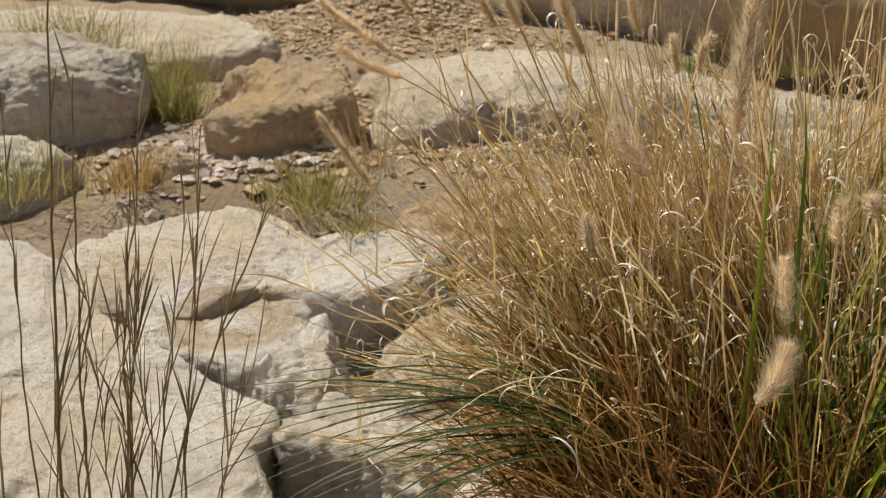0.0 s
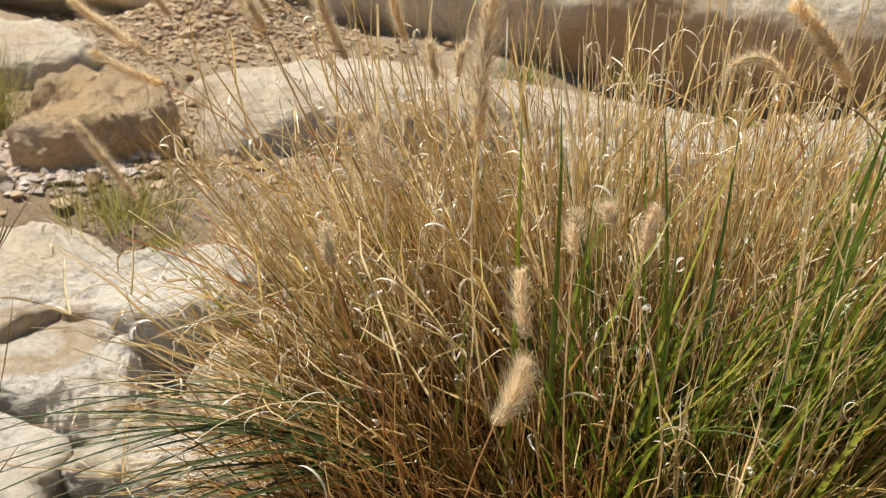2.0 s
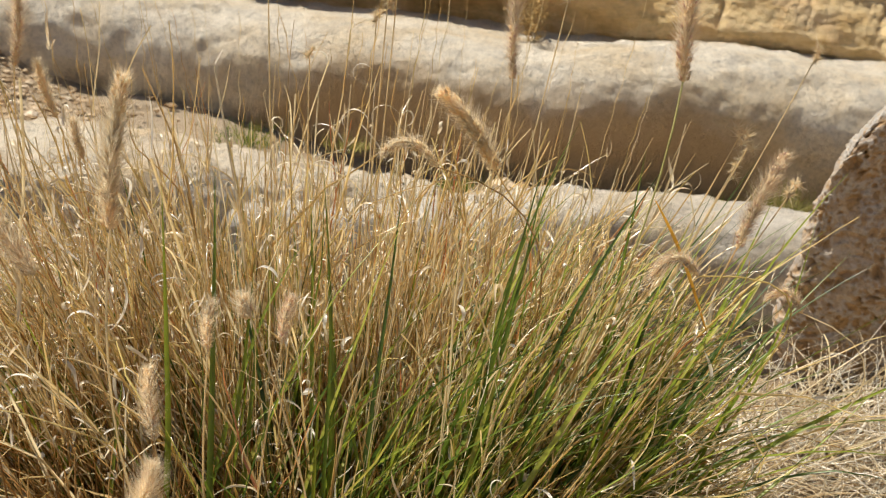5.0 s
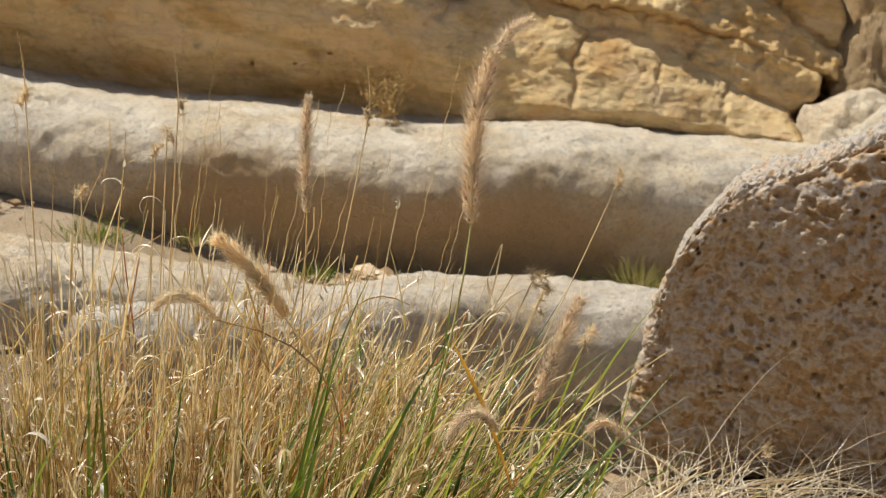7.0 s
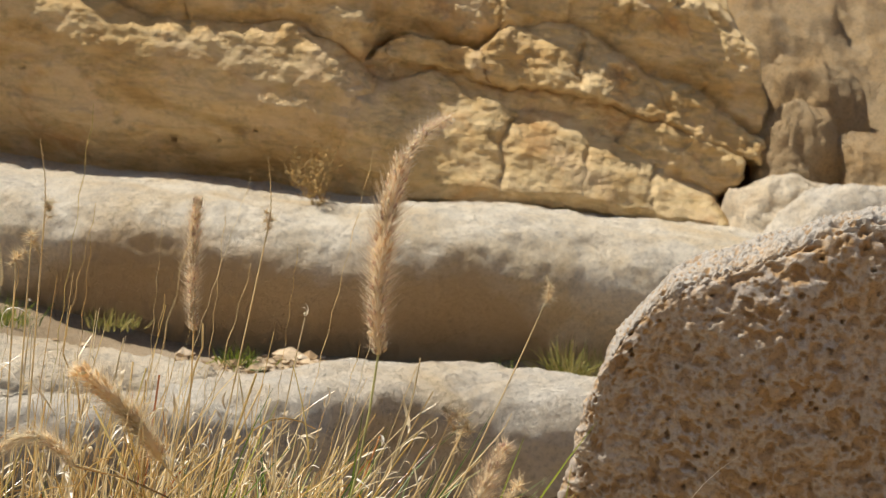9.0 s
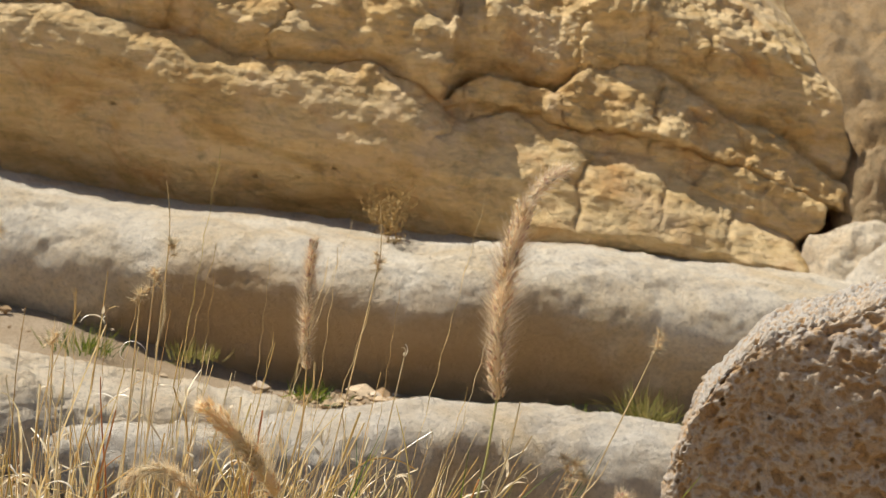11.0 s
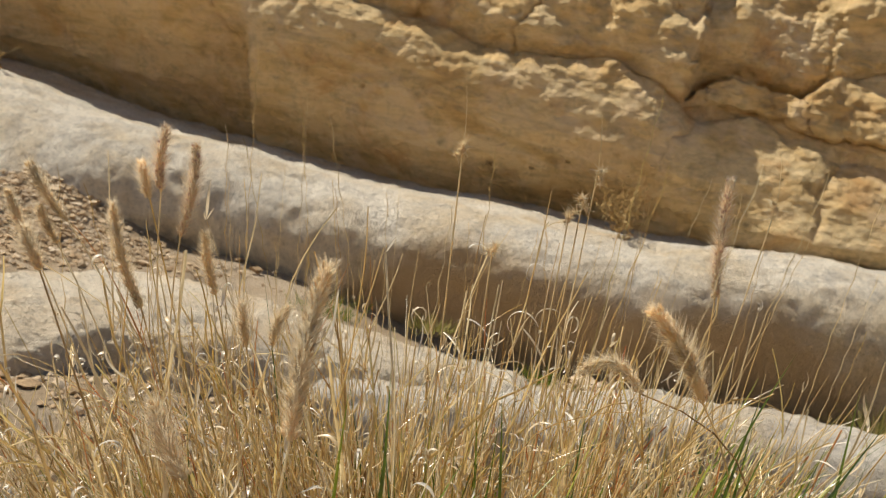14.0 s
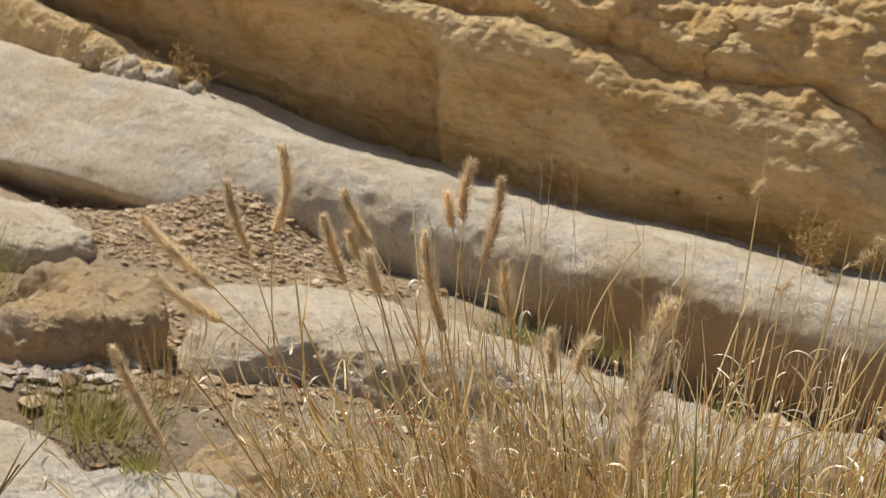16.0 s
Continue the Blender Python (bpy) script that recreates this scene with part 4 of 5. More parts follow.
# ---- loose stones ----
def stone_field(name, count, u_range, v_range, size, seed, label, lift=0.0, height=None, mat=None):
    """Angular stones scattered over a patch, in one object."""
    rng = np.random.default_rng(seed)
    ico_v = np.array([(-1, 0, 0.3), (1, 0, 0.2), (0, -1, 0.1), (0, 1, 0), (0.1, 0.2, 1), (0, 0, -1), (0.7, 0.7, 0.4), (-0.7, 0.6, 0.4), (-0.6, -0.7, 0.5), (0.7, -0.6, 0.4)])
    import_bm = bmesh.new()
    for c in ico_v:
        import_bm.verts.new(c)
    bmesh.ops.convex_hull(import_bm, input=import_bm.verts)
    bmesh.ops.triangulate(import_bm, faces=import_bm.faces)
    import_bm.verts.index_update()
    bv = np.array([v.co for v in import_bm.verts])
    bf = np.array([[v.index for v in f.verts] for f in import_bm.faces])
    import_bm.free()
    g = rng.normal(size=(count, 2)) * 0.42
    u = (u_range[0] + u_range[1]) / 2 + g[:, 0] * (u_range[1] - u_range[0]) / 2
    v = (v_range[0] + v_range[1]) / 2 + g[:, 1] * (v_range[1] - v_range[0]) / 2
    c = from_uv(u, v, 0 * u)
    c[:, 2] = (floor_height(c[:, 0], c[:, 1]) if height is None else height(u, v)) + lift
    sz = size * np.exp(rng.normal(size=count) * 0.5)
    vs = bv[None] * (0.6 + 0.8 * rng.random((count, 1, 3))) + rng.normal(size=(count, len(bv), 3)) * 0.16
    a = rng.random(count) * 6.28
    ca, sa = np.cos(a)[:, None], np.sin(a)[:, None]
    vs = np.stack([vs[..., 0] * ca - vs[..., 1] * sa, vs[..., 0] * sa + vs[..., 1] * ca, vs[..., 2] * 0.7], -1)
    vs = vs * sz[:, None, None] + c[:, None] + np.array((0, 0, 1)) * (sz * 0.2)[:, None, None]
    fs = (bf[None] + (np.arange(count) * len(bv))[:, None, None]).reshape(-1, 3)
    ob = new(name, mesh_of(name, vs, fs, mat or M_STONES, False))
    return tagged(ob, label, "gravel", kind="stuff")


def rubble_height(u, v):
    """The spill of stones that leans against the bench."""
    p = np.stack([u, v, 0 * u], -1)
    return 0.30 + 0.04 * smooth(v, 1.7, 1.2) + 0.30 * np.exp(-((u + 0.48) / 0.40) ** 2) * smooth(v, 1.30, 0.45) + 0.012 * fbm(p, 5, 4, 520)


def build_rubble_slope():
    u, v = np.meshgrid(np.linspace(-1.35, 0.6, 150), np.linspace(0.30, 1.75, 120))
    edge = np.minimum(np.minimum(u + 1.35, 0.6 - u), 1.75 - v)
    z = rubble_height(u, v) - 0.10 * smooth(edge, 0.15, 0.0) + 0.004 * fbm(np.stack([u, v, 0 * u], -1), 40, 3, 525)
    ob = new("rubble_slope", mesh_of("rubble_slope", from_uv(u, v, z), grid_faces(*u.shape), M_SOIL))
    tagged(ob, "slope of brown earth and rubble against the bench", "slope", kind="structure")


build_rubble_slope()
stone_field("rubble", 5200, (-1.1, 0.5), (0.35, 1.6), 0.0070, 501, "brown angular rubble spilled below the bench", 0.0, rubble_height)
stone_field("gravel", 1300, (0.15, 0.65), (2.30, 3.0), 0.0085, 502, "pinkish white broken gravel between rocks", mat=M_PALESTONES)
stone_field("gravel", 2600, (-0.4, 1.4), (1.2, 3.1), 0.008, 503, "pale brown gravel on the wadi floor")
stone_field("gravel", 350, (1.2, 3.0), (0.55, 0.95), 0.012, 504, "brown gravel in the gully under the bench")
stone_field("gravel", 400, (1.5, 3.4), (1.8, 3.0), 0.011, 505, "pale pebbles in front of the lower ledge")


# ---- grass ----
TUFT = np.array((0.38, 0.82, 0.41))
RNG = np.random.default_rng(7)


def unit(a):
    return a / (np.linalg.norm(a, axis=-1, keepdims=True) + 1e-9)


def arched(base, heading, length, lean0, lean1, k, wiggle, rng):
    """Lines that leave the ground at lean0 from the upright and end at lean1, both towards heading."""
    n = len(base)
    t = np.linspace(0, 1, k)[None]
    lean = lean0[:, None] + (lean1 - lean0)[:, None] * t ** 1.3
    step = (length / (k - 1))[:, None]
    kink = (rng.random((n, k)) < 0.14) * rng.normal(size=(n, k)) * wiggle * 5
    turn = heading[:, None] + wiggle * np.cumsum(rng.normal(size=(n, k)), 1) * 0.5 + np.cumsum(kink, 1)
    lean = lean + wiggle * np.cumsum(rng.normal(size=(n, k)), 1) * 0.5 + np.cumsum(np.roll(kink, 1, 0), 1) * 0.6
    d = np.stack([np.sin(lean) * np.cos(turn), np.sin(lean) * np.sin(turn), np.cos(lean)], -1) * step[..., None]
    d[:, 0] = 0
    return base[:, None] + np.cumsum(d, 1)


def tuft_points(n, rx, ry, rng, power=0.6):
    r, a = rng.random(n) ** power, rng.random(n) * 2 * math.pi
    off = np.stack([rx * r * np.cos(a), ry * r * np.sin(a)], -1)
    return off, r, a


TILLERS = tuft_points(54, 1.0, 1.0, np.random.default_rng(77), 0.55)[0]


def stalks(n, rx, ry, l_range, spread, rng, radius, k=9, wiggle=0.045, droop=0.25, jitter=0.16):
    """Stalks that rise in tillers: bundles with a foot and a heading in common, fanning out from the tuft's middle."""
    who = rng.integers(0, len(TILLERS), n)
    off = (TILLERS[who] + rng.normal(size=(n, 2)) * 0.085) * (rx, ry)
    off[:, 0] *= np.where(off[:, 0] < 0, 0.80, 1.0)
    r = np.clip(np.hypot(off[:, 0] / rx, off[:, 1] / ry), 0, 1.15)
    base = TUFT + np.concatenate([off, 0 * off[:, :1]], 1)
    base[:, 2] -= 0.03
    bundle = np.random.default_rng(5).normal(size=(len(TILLERS), 3))[who]
    head = np.arctan2(off[:, 1] * 0.9, off[:, 0] * 1.5) + bundle[:, 0] * 0.35 + rng.normal(size=n) * 0.32
    side, front = np.clip(-off[:, 0] / rx, -1, 1), np.clip(-off[:, 1] / ry, 0, 1)
    lean0 = np.abs(r ** 0.75 * spread * (1 + 0.26 * np.maximum(side, 0) + 0.05 * np.minimum(side, 0)) * (1 - 0.55 * front * (1 - np.abs(side))) + bundle[:, 1] * 0.10 + rng.normal(size=n) * jitter)
    length = (l_range[0] + (l_range[1] - l_range[0]) * rng.random(n) ** 0.9) * (0.90 + 0.11 * bundle[:, 2]) * (1 - 0.30 * front)
    lines = arched(base, head, length, lean0, lean0 + droop * (0.3 + rng.random(n)) * (0.4 + r), k, wiggle, rng)
    t = np.linspace(0, 1, k)[None]
    rad = radius * (0.5 + 1.2 * rng.random(n) ** 2)[:, None] * (1 - 0.55 * t)
    return lines, rad


def twisted(sides, k, turns, rng):
    """A side for each point of a leaf, turning as the leaf twists."""
    n = len(sides)
    a = unit(sides)
    b = unit(np.cross(a, unit(rng.normal(size=(n, 3)))))
    ang = (rng.normal(size=n) * turns)[:, None] * np.linspace(0, 1, k)[None]
    return a[:, None] * np.cos(ang)[..., None] + b[:, None] * np.sin(ang)[..., None]


def build_tussock():
    rng = RNG
    top = new("grass_tussock")
    top.location = TUFT
    back = Matrix.Translation(-Vector(TUFT))
    top["label"], top["category"] = "large dry straw-coloured grass tussock with green blades and bristly heads", "grass"

    def add(name, vf, mat, label):
        me = mesh_of(name, vf[0] - TUFT, vf[1], mat)
        return part(name, me, top, label, "stuff")

    # dry stalks: the tangled body, and longer ones that stand above it
    l1, r1 = stalks(2800, 0.225, 0.17, (0.18, 0.49), 0.64, rng, 0.00125, 12, 0.065, 0.25, 0.29)
    keep = (l1[:, 0, 1] > TUFT[1] - 0.04) | (rng.random(len(l1)) < 0.15)
    l1, r1 = l1[keep], r1[keep]
    l2, r2 = stalks(300, 0.22, 0.15, (0.36, 0.54), 0.52, rng, 0.0005, 12, 0.007, 0.06, 0.15)
    n = 4600
    pick, at = rng.integers(0, len(l1), n), rng.integers(4, 11, n)
    base, way = l1[pick, at], unit(l1[pick, at + 1 - (at > 10)] - l1[pick, at - 1])
    le = np.arccos(np.clip(way[:, 2], -1, 1))
    l3 = arched(base, np.arctan2(way[:, 1], way[:, 0]) + rng.normal(size=n) * 0.8, 0.04 + 0.11 * rng.random(n), np.abs(le + 0.28 * rng.normal(size=n)), np.abs(le + 0.2 + 0.55 * rng.normal(size=n)), 8, 0.08, rng)
    r3 = (0.0005 + 0.0005 * rng.random(n))[:, None] * (1.1 - 0.6 * np.linspace(0, 1, 8))[None]
    flat, thin = rng.random(len(l1)) < 0.55, rng.random(len(l3)) < 0.6
    turn1 = twisted(rng.normal(size=(len(l1), 3)), 12, 1.2, rng)
    turn3 = twisted(rng.normal(size=(len(l3), 3)), 8, 1.2, rng)
    add("straw", joined(tubes(l1[~flat], r1[~flat]), ribbons(l1[flat], 2.3 * r1[flat], turn1[flat], 0.6), tubes(l2, r2), tubes(l3[~thin], r3[~thin]), ribbons(l3[thin], 2.6 * r3[thin], turn3[thin], 0.5)), M_STRAW, "straw-coloured dry stalks and sheaths")
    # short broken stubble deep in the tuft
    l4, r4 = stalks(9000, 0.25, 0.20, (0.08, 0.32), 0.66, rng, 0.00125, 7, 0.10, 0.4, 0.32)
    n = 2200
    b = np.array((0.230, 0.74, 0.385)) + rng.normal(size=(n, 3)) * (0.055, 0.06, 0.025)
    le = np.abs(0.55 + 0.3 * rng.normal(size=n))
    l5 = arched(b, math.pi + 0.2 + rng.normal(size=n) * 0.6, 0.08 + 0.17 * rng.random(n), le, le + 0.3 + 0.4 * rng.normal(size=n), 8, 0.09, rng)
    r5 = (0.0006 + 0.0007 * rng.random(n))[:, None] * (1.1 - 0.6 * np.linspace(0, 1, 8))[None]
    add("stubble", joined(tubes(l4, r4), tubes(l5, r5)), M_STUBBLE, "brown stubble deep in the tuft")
    # flat dry leaves along the stalks
    n = 6500
    pick = rng.integers(0, len(l1), n)
    at = rng.integers(4, 10, n)
    base = l1[pick, at]
    d0 = unit(l1[pick, at + 1] - l1[pick, at])
    hd = np.arctan2(d0[:, 1], d0[:, 0]) + rng.normal(size=n) * 0.45
    le = np.arccos(np.clip(d0[:, 2], -1, 1)) + np.abs(rng.normal(size=n)) * 0.30
    ll = arched(base, hd, (0.03 + 0.09 * rng.random(n)) * np.where(at > 6, 0.6, 1.0), le, np.abs(le + 0.15 + 0.5 * rng.normal(size=n)), 12, 0.09, rng)
    wd = (0.0014 + 0.0026 * rng.random(n) ** 1.8)[:, None] * (1.02 - np.linspace(0, 1, 12) ** 2)[None]
    wd = wd * np.where(ll[..., 1].min(1) < 0.63, 0.35, 1.0)[:, None]
    high = base[:, 2] > 0.54 + 0.05 * rng.normal(size=n)
    wd = wd * np.where(at > 6, 0.6, 1.0)[:, None]
    add("leaf_straw", ribbons(ll[high], wd[high], twisted(rng.normal(size=(n, 3)), 12, 2.2, rng)[high], 0.5), M_DRYLEAF, "flat twisted dry leaves")
    # curled leaf ends
    n = 10000
    pick = rng.integers(0, len(l1), n)
    at = rng.integers(5, 12, n)
    base = l1[pick, at]
    head = rng.random(n) * 6.28
    k = 11
    t = np.linspace(0, 1, k)
    lean = 0.3 + rng.random(n)[:, None] * 0.9 + (rng.normal(size=n) * 2.8)[:, None] * t[None] ** 1.5
    turn = head[:, None] + (rng.normal(size=n) * 1.2)[:, None] * t[None]
    ln = 0.010 + 0.045 * rng.random(n) ** 3
    d = np.stack([np.sin(lean) * np.cos(turn), np.sin(lean) * np.sin(turn), np.cos(lean)], -1) * (ln / (k - 1))[:, None, None]
    lines = base[:, None] + np.cumsum(d, 1)
    w = (0.0010 + 0.0026 * rng.random(n) ** 1.5)[:, None] * np.sin(np.pi * (0.12 + 0.86 * t))[None]
    side = np.stack([-np.sin(head), np.cos(head), 0.4 * rng.normal(size=n)], -1)[:, None].repeat(k, 1)
    high = base[:, 2] > 0.55 + 0.06 * rng.normal(size=n)
    add("leaf_litter", ribbons(lines[high], w[high], side[high]), M_LITTER, "pale curled dry leaves")
    # green blades
    g1, w1 = stalks(1600, 0.225, 0.17, (0.16, 0.44), 0.58, rng, 0.0015, 13, 0.03, 0.26, 0.16)
    s1 = unit(np.cross(g1[:, -1] - g1[:, 0], (0, 0, 1)) + 0.5 * rng.normal(size=(len(g1), 3)))[:, None].repeat(13, 1)
    t = np.linspace(0, 1, 13)[None]
    add("foliage", ribbons(g1, 2.6 * w1 * (1 - t ** 3), s1), M_GREEN, "narrow green blades")
    for (cx, cy, cz), heading, n, l0, l1_, mid, end, wide in (
            ((0.30, 0.70, 0.46), 0.9, 26, 0.20, 0.38, 0.16, 0.50, 0.0048),
            ((0.44, 0.69, 0.45), 0.2, 32, 0.20, 0.40, 0.20, 0.55, 0.0052),
            ((0.54, 0.70, 0.45), 0.1, 36, 0.20, 0.42, 0.28, 0.65, 0.0050),
            ((0.62, 0.76, 0.44), 0.2, 40, 0.22, 0.42, 0.35, 0.85, 0.0046),
            ((0.34, 0.66, 0.44), -1.2, 22, 0.16, 0.30, 0.3, 1.0, 0.0036),
            ((0.40, 0.74, 0.47), 0.10, 60, 0.25, 0.46, 0.75, 1.25, 0.0036),
            ((0.36, 0.72, 0.46), -0.25, 60, 0.20, 0.36, 0.55, 1.05, 0.0034),
            ((0.50, 0.72, 0.45), 0.20, 34, 0.26, 0.44, 0.65, 1.0, 0.0054),
            ((0.52, 0.86, 0.44), 0.30, 40, 0.25, 0.42, 0.6, 1.2, 0.0032)):
        b = np.array((cx, cy, cz)) + rng.normal(size=(n, 3)) * (0.05, 0.035, 0.015)
        hd = heading + rng.normal(size=n) * 0.55
        le = l0 + (l1_ - l0) * rng.random(n)
        li = arched(b, hd, le, np.abs(mid + rng.normal(size=n) * 0.24), end + rng.normal(size=n) * 0.35, 14, 0.03, rng)
        sd = np.stack([-np.sin(hd), np.cos(hd), 0.3 * rng.normal(size=n)], -1)[:, None].repeat(14, 1)
        t = np.linspace(0, 1, 14)[None]
        wd = wide * (0.7 + 0.5 * rng.random(n))[:, None] * (1 - t ** 2.5) + 0.0002
        for i in range(n):
            v, f = ribbons(li[i:i + 1], wd[i:i + 1], sd[i:i + 1])
            part("blade", mesh_of("blade", v - TUFT, f, M_GREEN_ONE), top, "arching fresh green blade")
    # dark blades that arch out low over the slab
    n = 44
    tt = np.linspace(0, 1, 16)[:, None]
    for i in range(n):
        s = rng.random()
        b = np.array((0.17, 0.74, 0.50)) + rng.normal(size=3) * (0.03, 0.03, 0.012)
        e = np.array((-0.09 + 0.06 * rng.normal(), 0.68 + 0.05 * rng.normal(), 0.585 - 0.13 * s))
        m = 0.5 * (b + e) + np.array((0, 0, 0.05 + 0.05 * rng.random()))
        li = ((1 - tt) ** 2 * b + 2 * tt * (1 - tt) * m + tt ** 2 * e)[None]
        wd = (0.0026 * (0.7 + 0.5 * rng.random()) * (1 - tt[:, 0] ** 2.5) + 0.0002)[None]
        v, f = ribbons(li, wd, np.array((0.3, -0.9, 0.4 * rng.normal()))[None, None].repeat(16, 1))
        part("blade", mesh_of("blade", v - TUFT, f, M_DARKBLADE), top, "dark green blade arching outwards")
    # pale litter at the far foot, beside the boulder
    n = 3200
    b = np.stack([0.76 + 0.18 * rng.normal(size=n), 0.78 + 0.12 * rng.normal(size=n), 0.03 * rng.random(n)], -1)
    far = rng.random(n) < 0.4
    b[far, 0] += 0.24
    b[far, 1] += 0.13
    b[:, 2] += floor_height(b[:, 0], b[:, 1]) + 0.03 * far
    hd = rng.normal(size=n) * 0.8 - 0.1
    li = arched(b, hd, 0.08 + 0.20 * rng.random(n), 0.9 + 0.5 * rng.random(n), 1.4 + 0.5 * rng.random(n), 10, 0.10, rng)
    add("bleached_straw", tubes(li, np.full((n, 10), 0.00085) * (1.2 - np.linspace(0, 1, 10))[None]), M_LITTER, "bleached bent stalks")
    # bare zigzag stems that have shed their seed
    n = 50
    off, r, a = tuft_points(n, 0.24, 0.13, rng, 0.6)
    b = TUFT + np.concatenate([off, 0 * off[:, :1]], 1)
    hd = np.arctan2(off[:, 1], off[:, 0]) + rng.normal(size=n) * 0.6
    le0 = np.abs(rng.normal(size=n) * 0.12) + r * 0.22
    k = 44
    li = arched(b, hd, 0.42 + 0.20 * rng.random(n), le0, le0 + 0.1 * rng.normal(size=n), k, 0.002, rng)
    zig = np.where(np.arange(k) % 2 == 0, 1, -1) * 0.0008 * smooth(np.arange(k), 26, 32)
    li[..., 0] += zig[None]
    for i in range(n):
        v, f = tubes(li[i:i + 1], 0.00034 * (1.15 - 0.6 * np.linspace(0, 1, k) + 0.35 * (np.arange(k) % 3 == 0) * (np.arange(k) > 26))[None])
        part("bare_stem", mesh_of("bare_stem", v - TUFT, f, M_STRAW_ONE), top, "thin bare zigzag stem")
    return top


TUSSOCK = build_tussock()


def seed_head(foot, tip, bow=0.0, purple=False, width=0.0065, fluffy=1.0, stem=True, root=None, curl=None):
    """A bristly spike from foot to tip on its own stem, a part of the tussock."""
    rng = RNG
    foot, tip = np.array(foot, float), np.array(tip, float)
    length = np.linalg.norm(tip - foot)
    axis = (tip - foot) / length
    side = unit(np.cross(axis, (0.2, 0.9, 0.3)))
    k = 16
    t = np.linspace(0, 1, k)
    line = foot + t[:, None] * (tip - foot) + (bow * length * 4 * t * (1 - t))[:, None] * side
    if curl is not None:
        line[:, 2] += curl * 4 * t * (1 - t)
    core = tubes(line[None], (width * 0.32 * np.sin(np.pi * (0.1 + 0.86 * t)) ** 0.5 * (0.85 + 0.3 * rng.random(k)))[None], 7)
    head = part("seed_head", mesh_of("seed_head", core[0] - TUFT, core[1], M_CORE), TUSSOCK, "purplish bristly seed head" if purple else "straw-coloured bristly seed head")
    n = int(30000 * length * fluffy)
    s = rng.random(n)
    c = np.stack([np.interp(s, t, line[:, i]) for i in range(3)], -1)
    tg = unit(np.stack([np.interp(s, t, np.gradient(line[:, i])) for i in range(3)], -1))
    rnd = unit(rng.normal(size=(n, 3)))
    rnd = unit(rnd - (rnd * tg).sum(-1, keepdims=True) * tg)
    spread = (0.7 + 0.7 * rng.random(n))[:, None]
    d = unit(tg * (0.25 + 0.6 * s[:, None] ** 2 + 0.45 * rng.random(n)[:, None]) + rnd * spread)
    size = (0.0012 + min(width, 0.0085 + 0.3 * max(width - 0.0085, 0))) * (0.70 + 0.95 * rng.random(n) ** 2.2) * (0.55 + 0.6 * np.sin(np.pi * np.clip(s, 0.05, 0.98)))
    kk = 4
    tt = np.linspace(0, 1, kk)
    lines = c[:, None] + d[:, None] * (tt[None] * size[:, None])[..., None] + tg[:, None] * (0.25 * size[:, None] * tt[None] ** 2)[..., None]
    bv, bf = ribbons(lines, np.full((n, kk), 0.00019) * (1.15 - tt)[None] + 0.00004, unit(rng.normal(size=(n, 3)))[:, None].repeat(kk, 1))
    # spikelets, fat grains under the bristles
    m = int(1900 * length)
    s2 = rng.random(m)
    c2 = np.stack([np.interp(s2, t, line[:, i]) for i in range(3)], -1)
    tg2 = unit(np.stack([np.interp(s2, t, np.gradient(line[:, i])) for i in range(3)], -1))
    r2 = unit(rng.normal(size=(m, 3)))
    r2 = unit(r2 - (r2 * tg2).sum(-1, keepdims=True) * tg2)
    d2 = unit(tg2 + 0.7 * r2)
    l2 = c2[:, None] + r2[:, None] * width * 0.30 + d2[:, None] * (np.linspace(0, 1, 5)[None] * width * 0.42)[..., None]
    gv, gf = tubes(l2, np.array((0.0001, 0.0007, 0.0010, 0.0006, 0.0001))[None].repeat(m, 0), 4)
    vv, ff = joined((bv, bf), (gv, gf))
    part("bristles", mesh_of("bristles", vv - TUFT, ff, M_PURPLE if purple else M_BRISTLE), head, "purple-tinged bristles" if purple else "")
    if stem:
        r0 = np.array(root if root is not None else (TUFT[0] + 0.55 * (foot[0] - TUFT[0]) * 0.8, TUFT[1] + 0.3 * (foot[1] - TUFT[1]), TUFT[2]), float)
        ts = np.linspace(0, 1, 14)[:, None]
        down = foot - axis * min(0.5 * np.linalg.norm(foot - r0), 0.2)
        curve = (1 - ts) ** 2 * r0 + 2 * ts * (1 - ts) * down + ts ** 2 * foot
        sv, sf = tubes(curve[None], (0.0009 - 0.0003 * ts[:, 0])[None] * (1.1 if width > 0.0102 else 0.9), 5)
        part("stem", mesh_of("stem", sv - TUFT, sf, M_STEM if purple and width > 0.0102 else M_STRAW_ONE), head)
    return head


seed_head((0.558, 0.614, 0.900), (0.569, 0.622, 1.006), 0.05, True, 0.0105)
seed_head((0.5690, 0.622, 1.003), (0.606, 0.636, 1.029), 0.10, True, 0.0050, 0.8, stem=False)
seed_head((0.518, 0.791, 0.878), (0.520, 0.803, 0.965), 0.02, True, 0.0062)
seed_head((0.476, 0.720, 0.817), (0.426, 0.720, 0.875), -0.06, False, 0.0112)
seed_head((0.579, 0.558, 0.799), (0.606, 0.558, 0.861), 0.03, True, 0.0072)
seed_head((0.564, 0.574, 0.775), (0.536, 0.588, 0.770), 0.0, True, 0.0062, curl=0.014)
seed_head((0.750, 0.669, 0.706), (0.728, 0.689, 0.712), 0.0, True, 0.0062, curl=0.013)
seed_head((0.193, 0.654, 0.793), (0.202, 0.669, 0.883), 0.03, False, 0.0105)
seed_head((0.151, 0.719, 0.746), (0.129, 0.737, 0.782), 0.05, False, 0.0105)
seed_head((-0.040, 0.976, 0.771), (-0.100, 0.977, 0.800), 0.05, False, 0.0075)
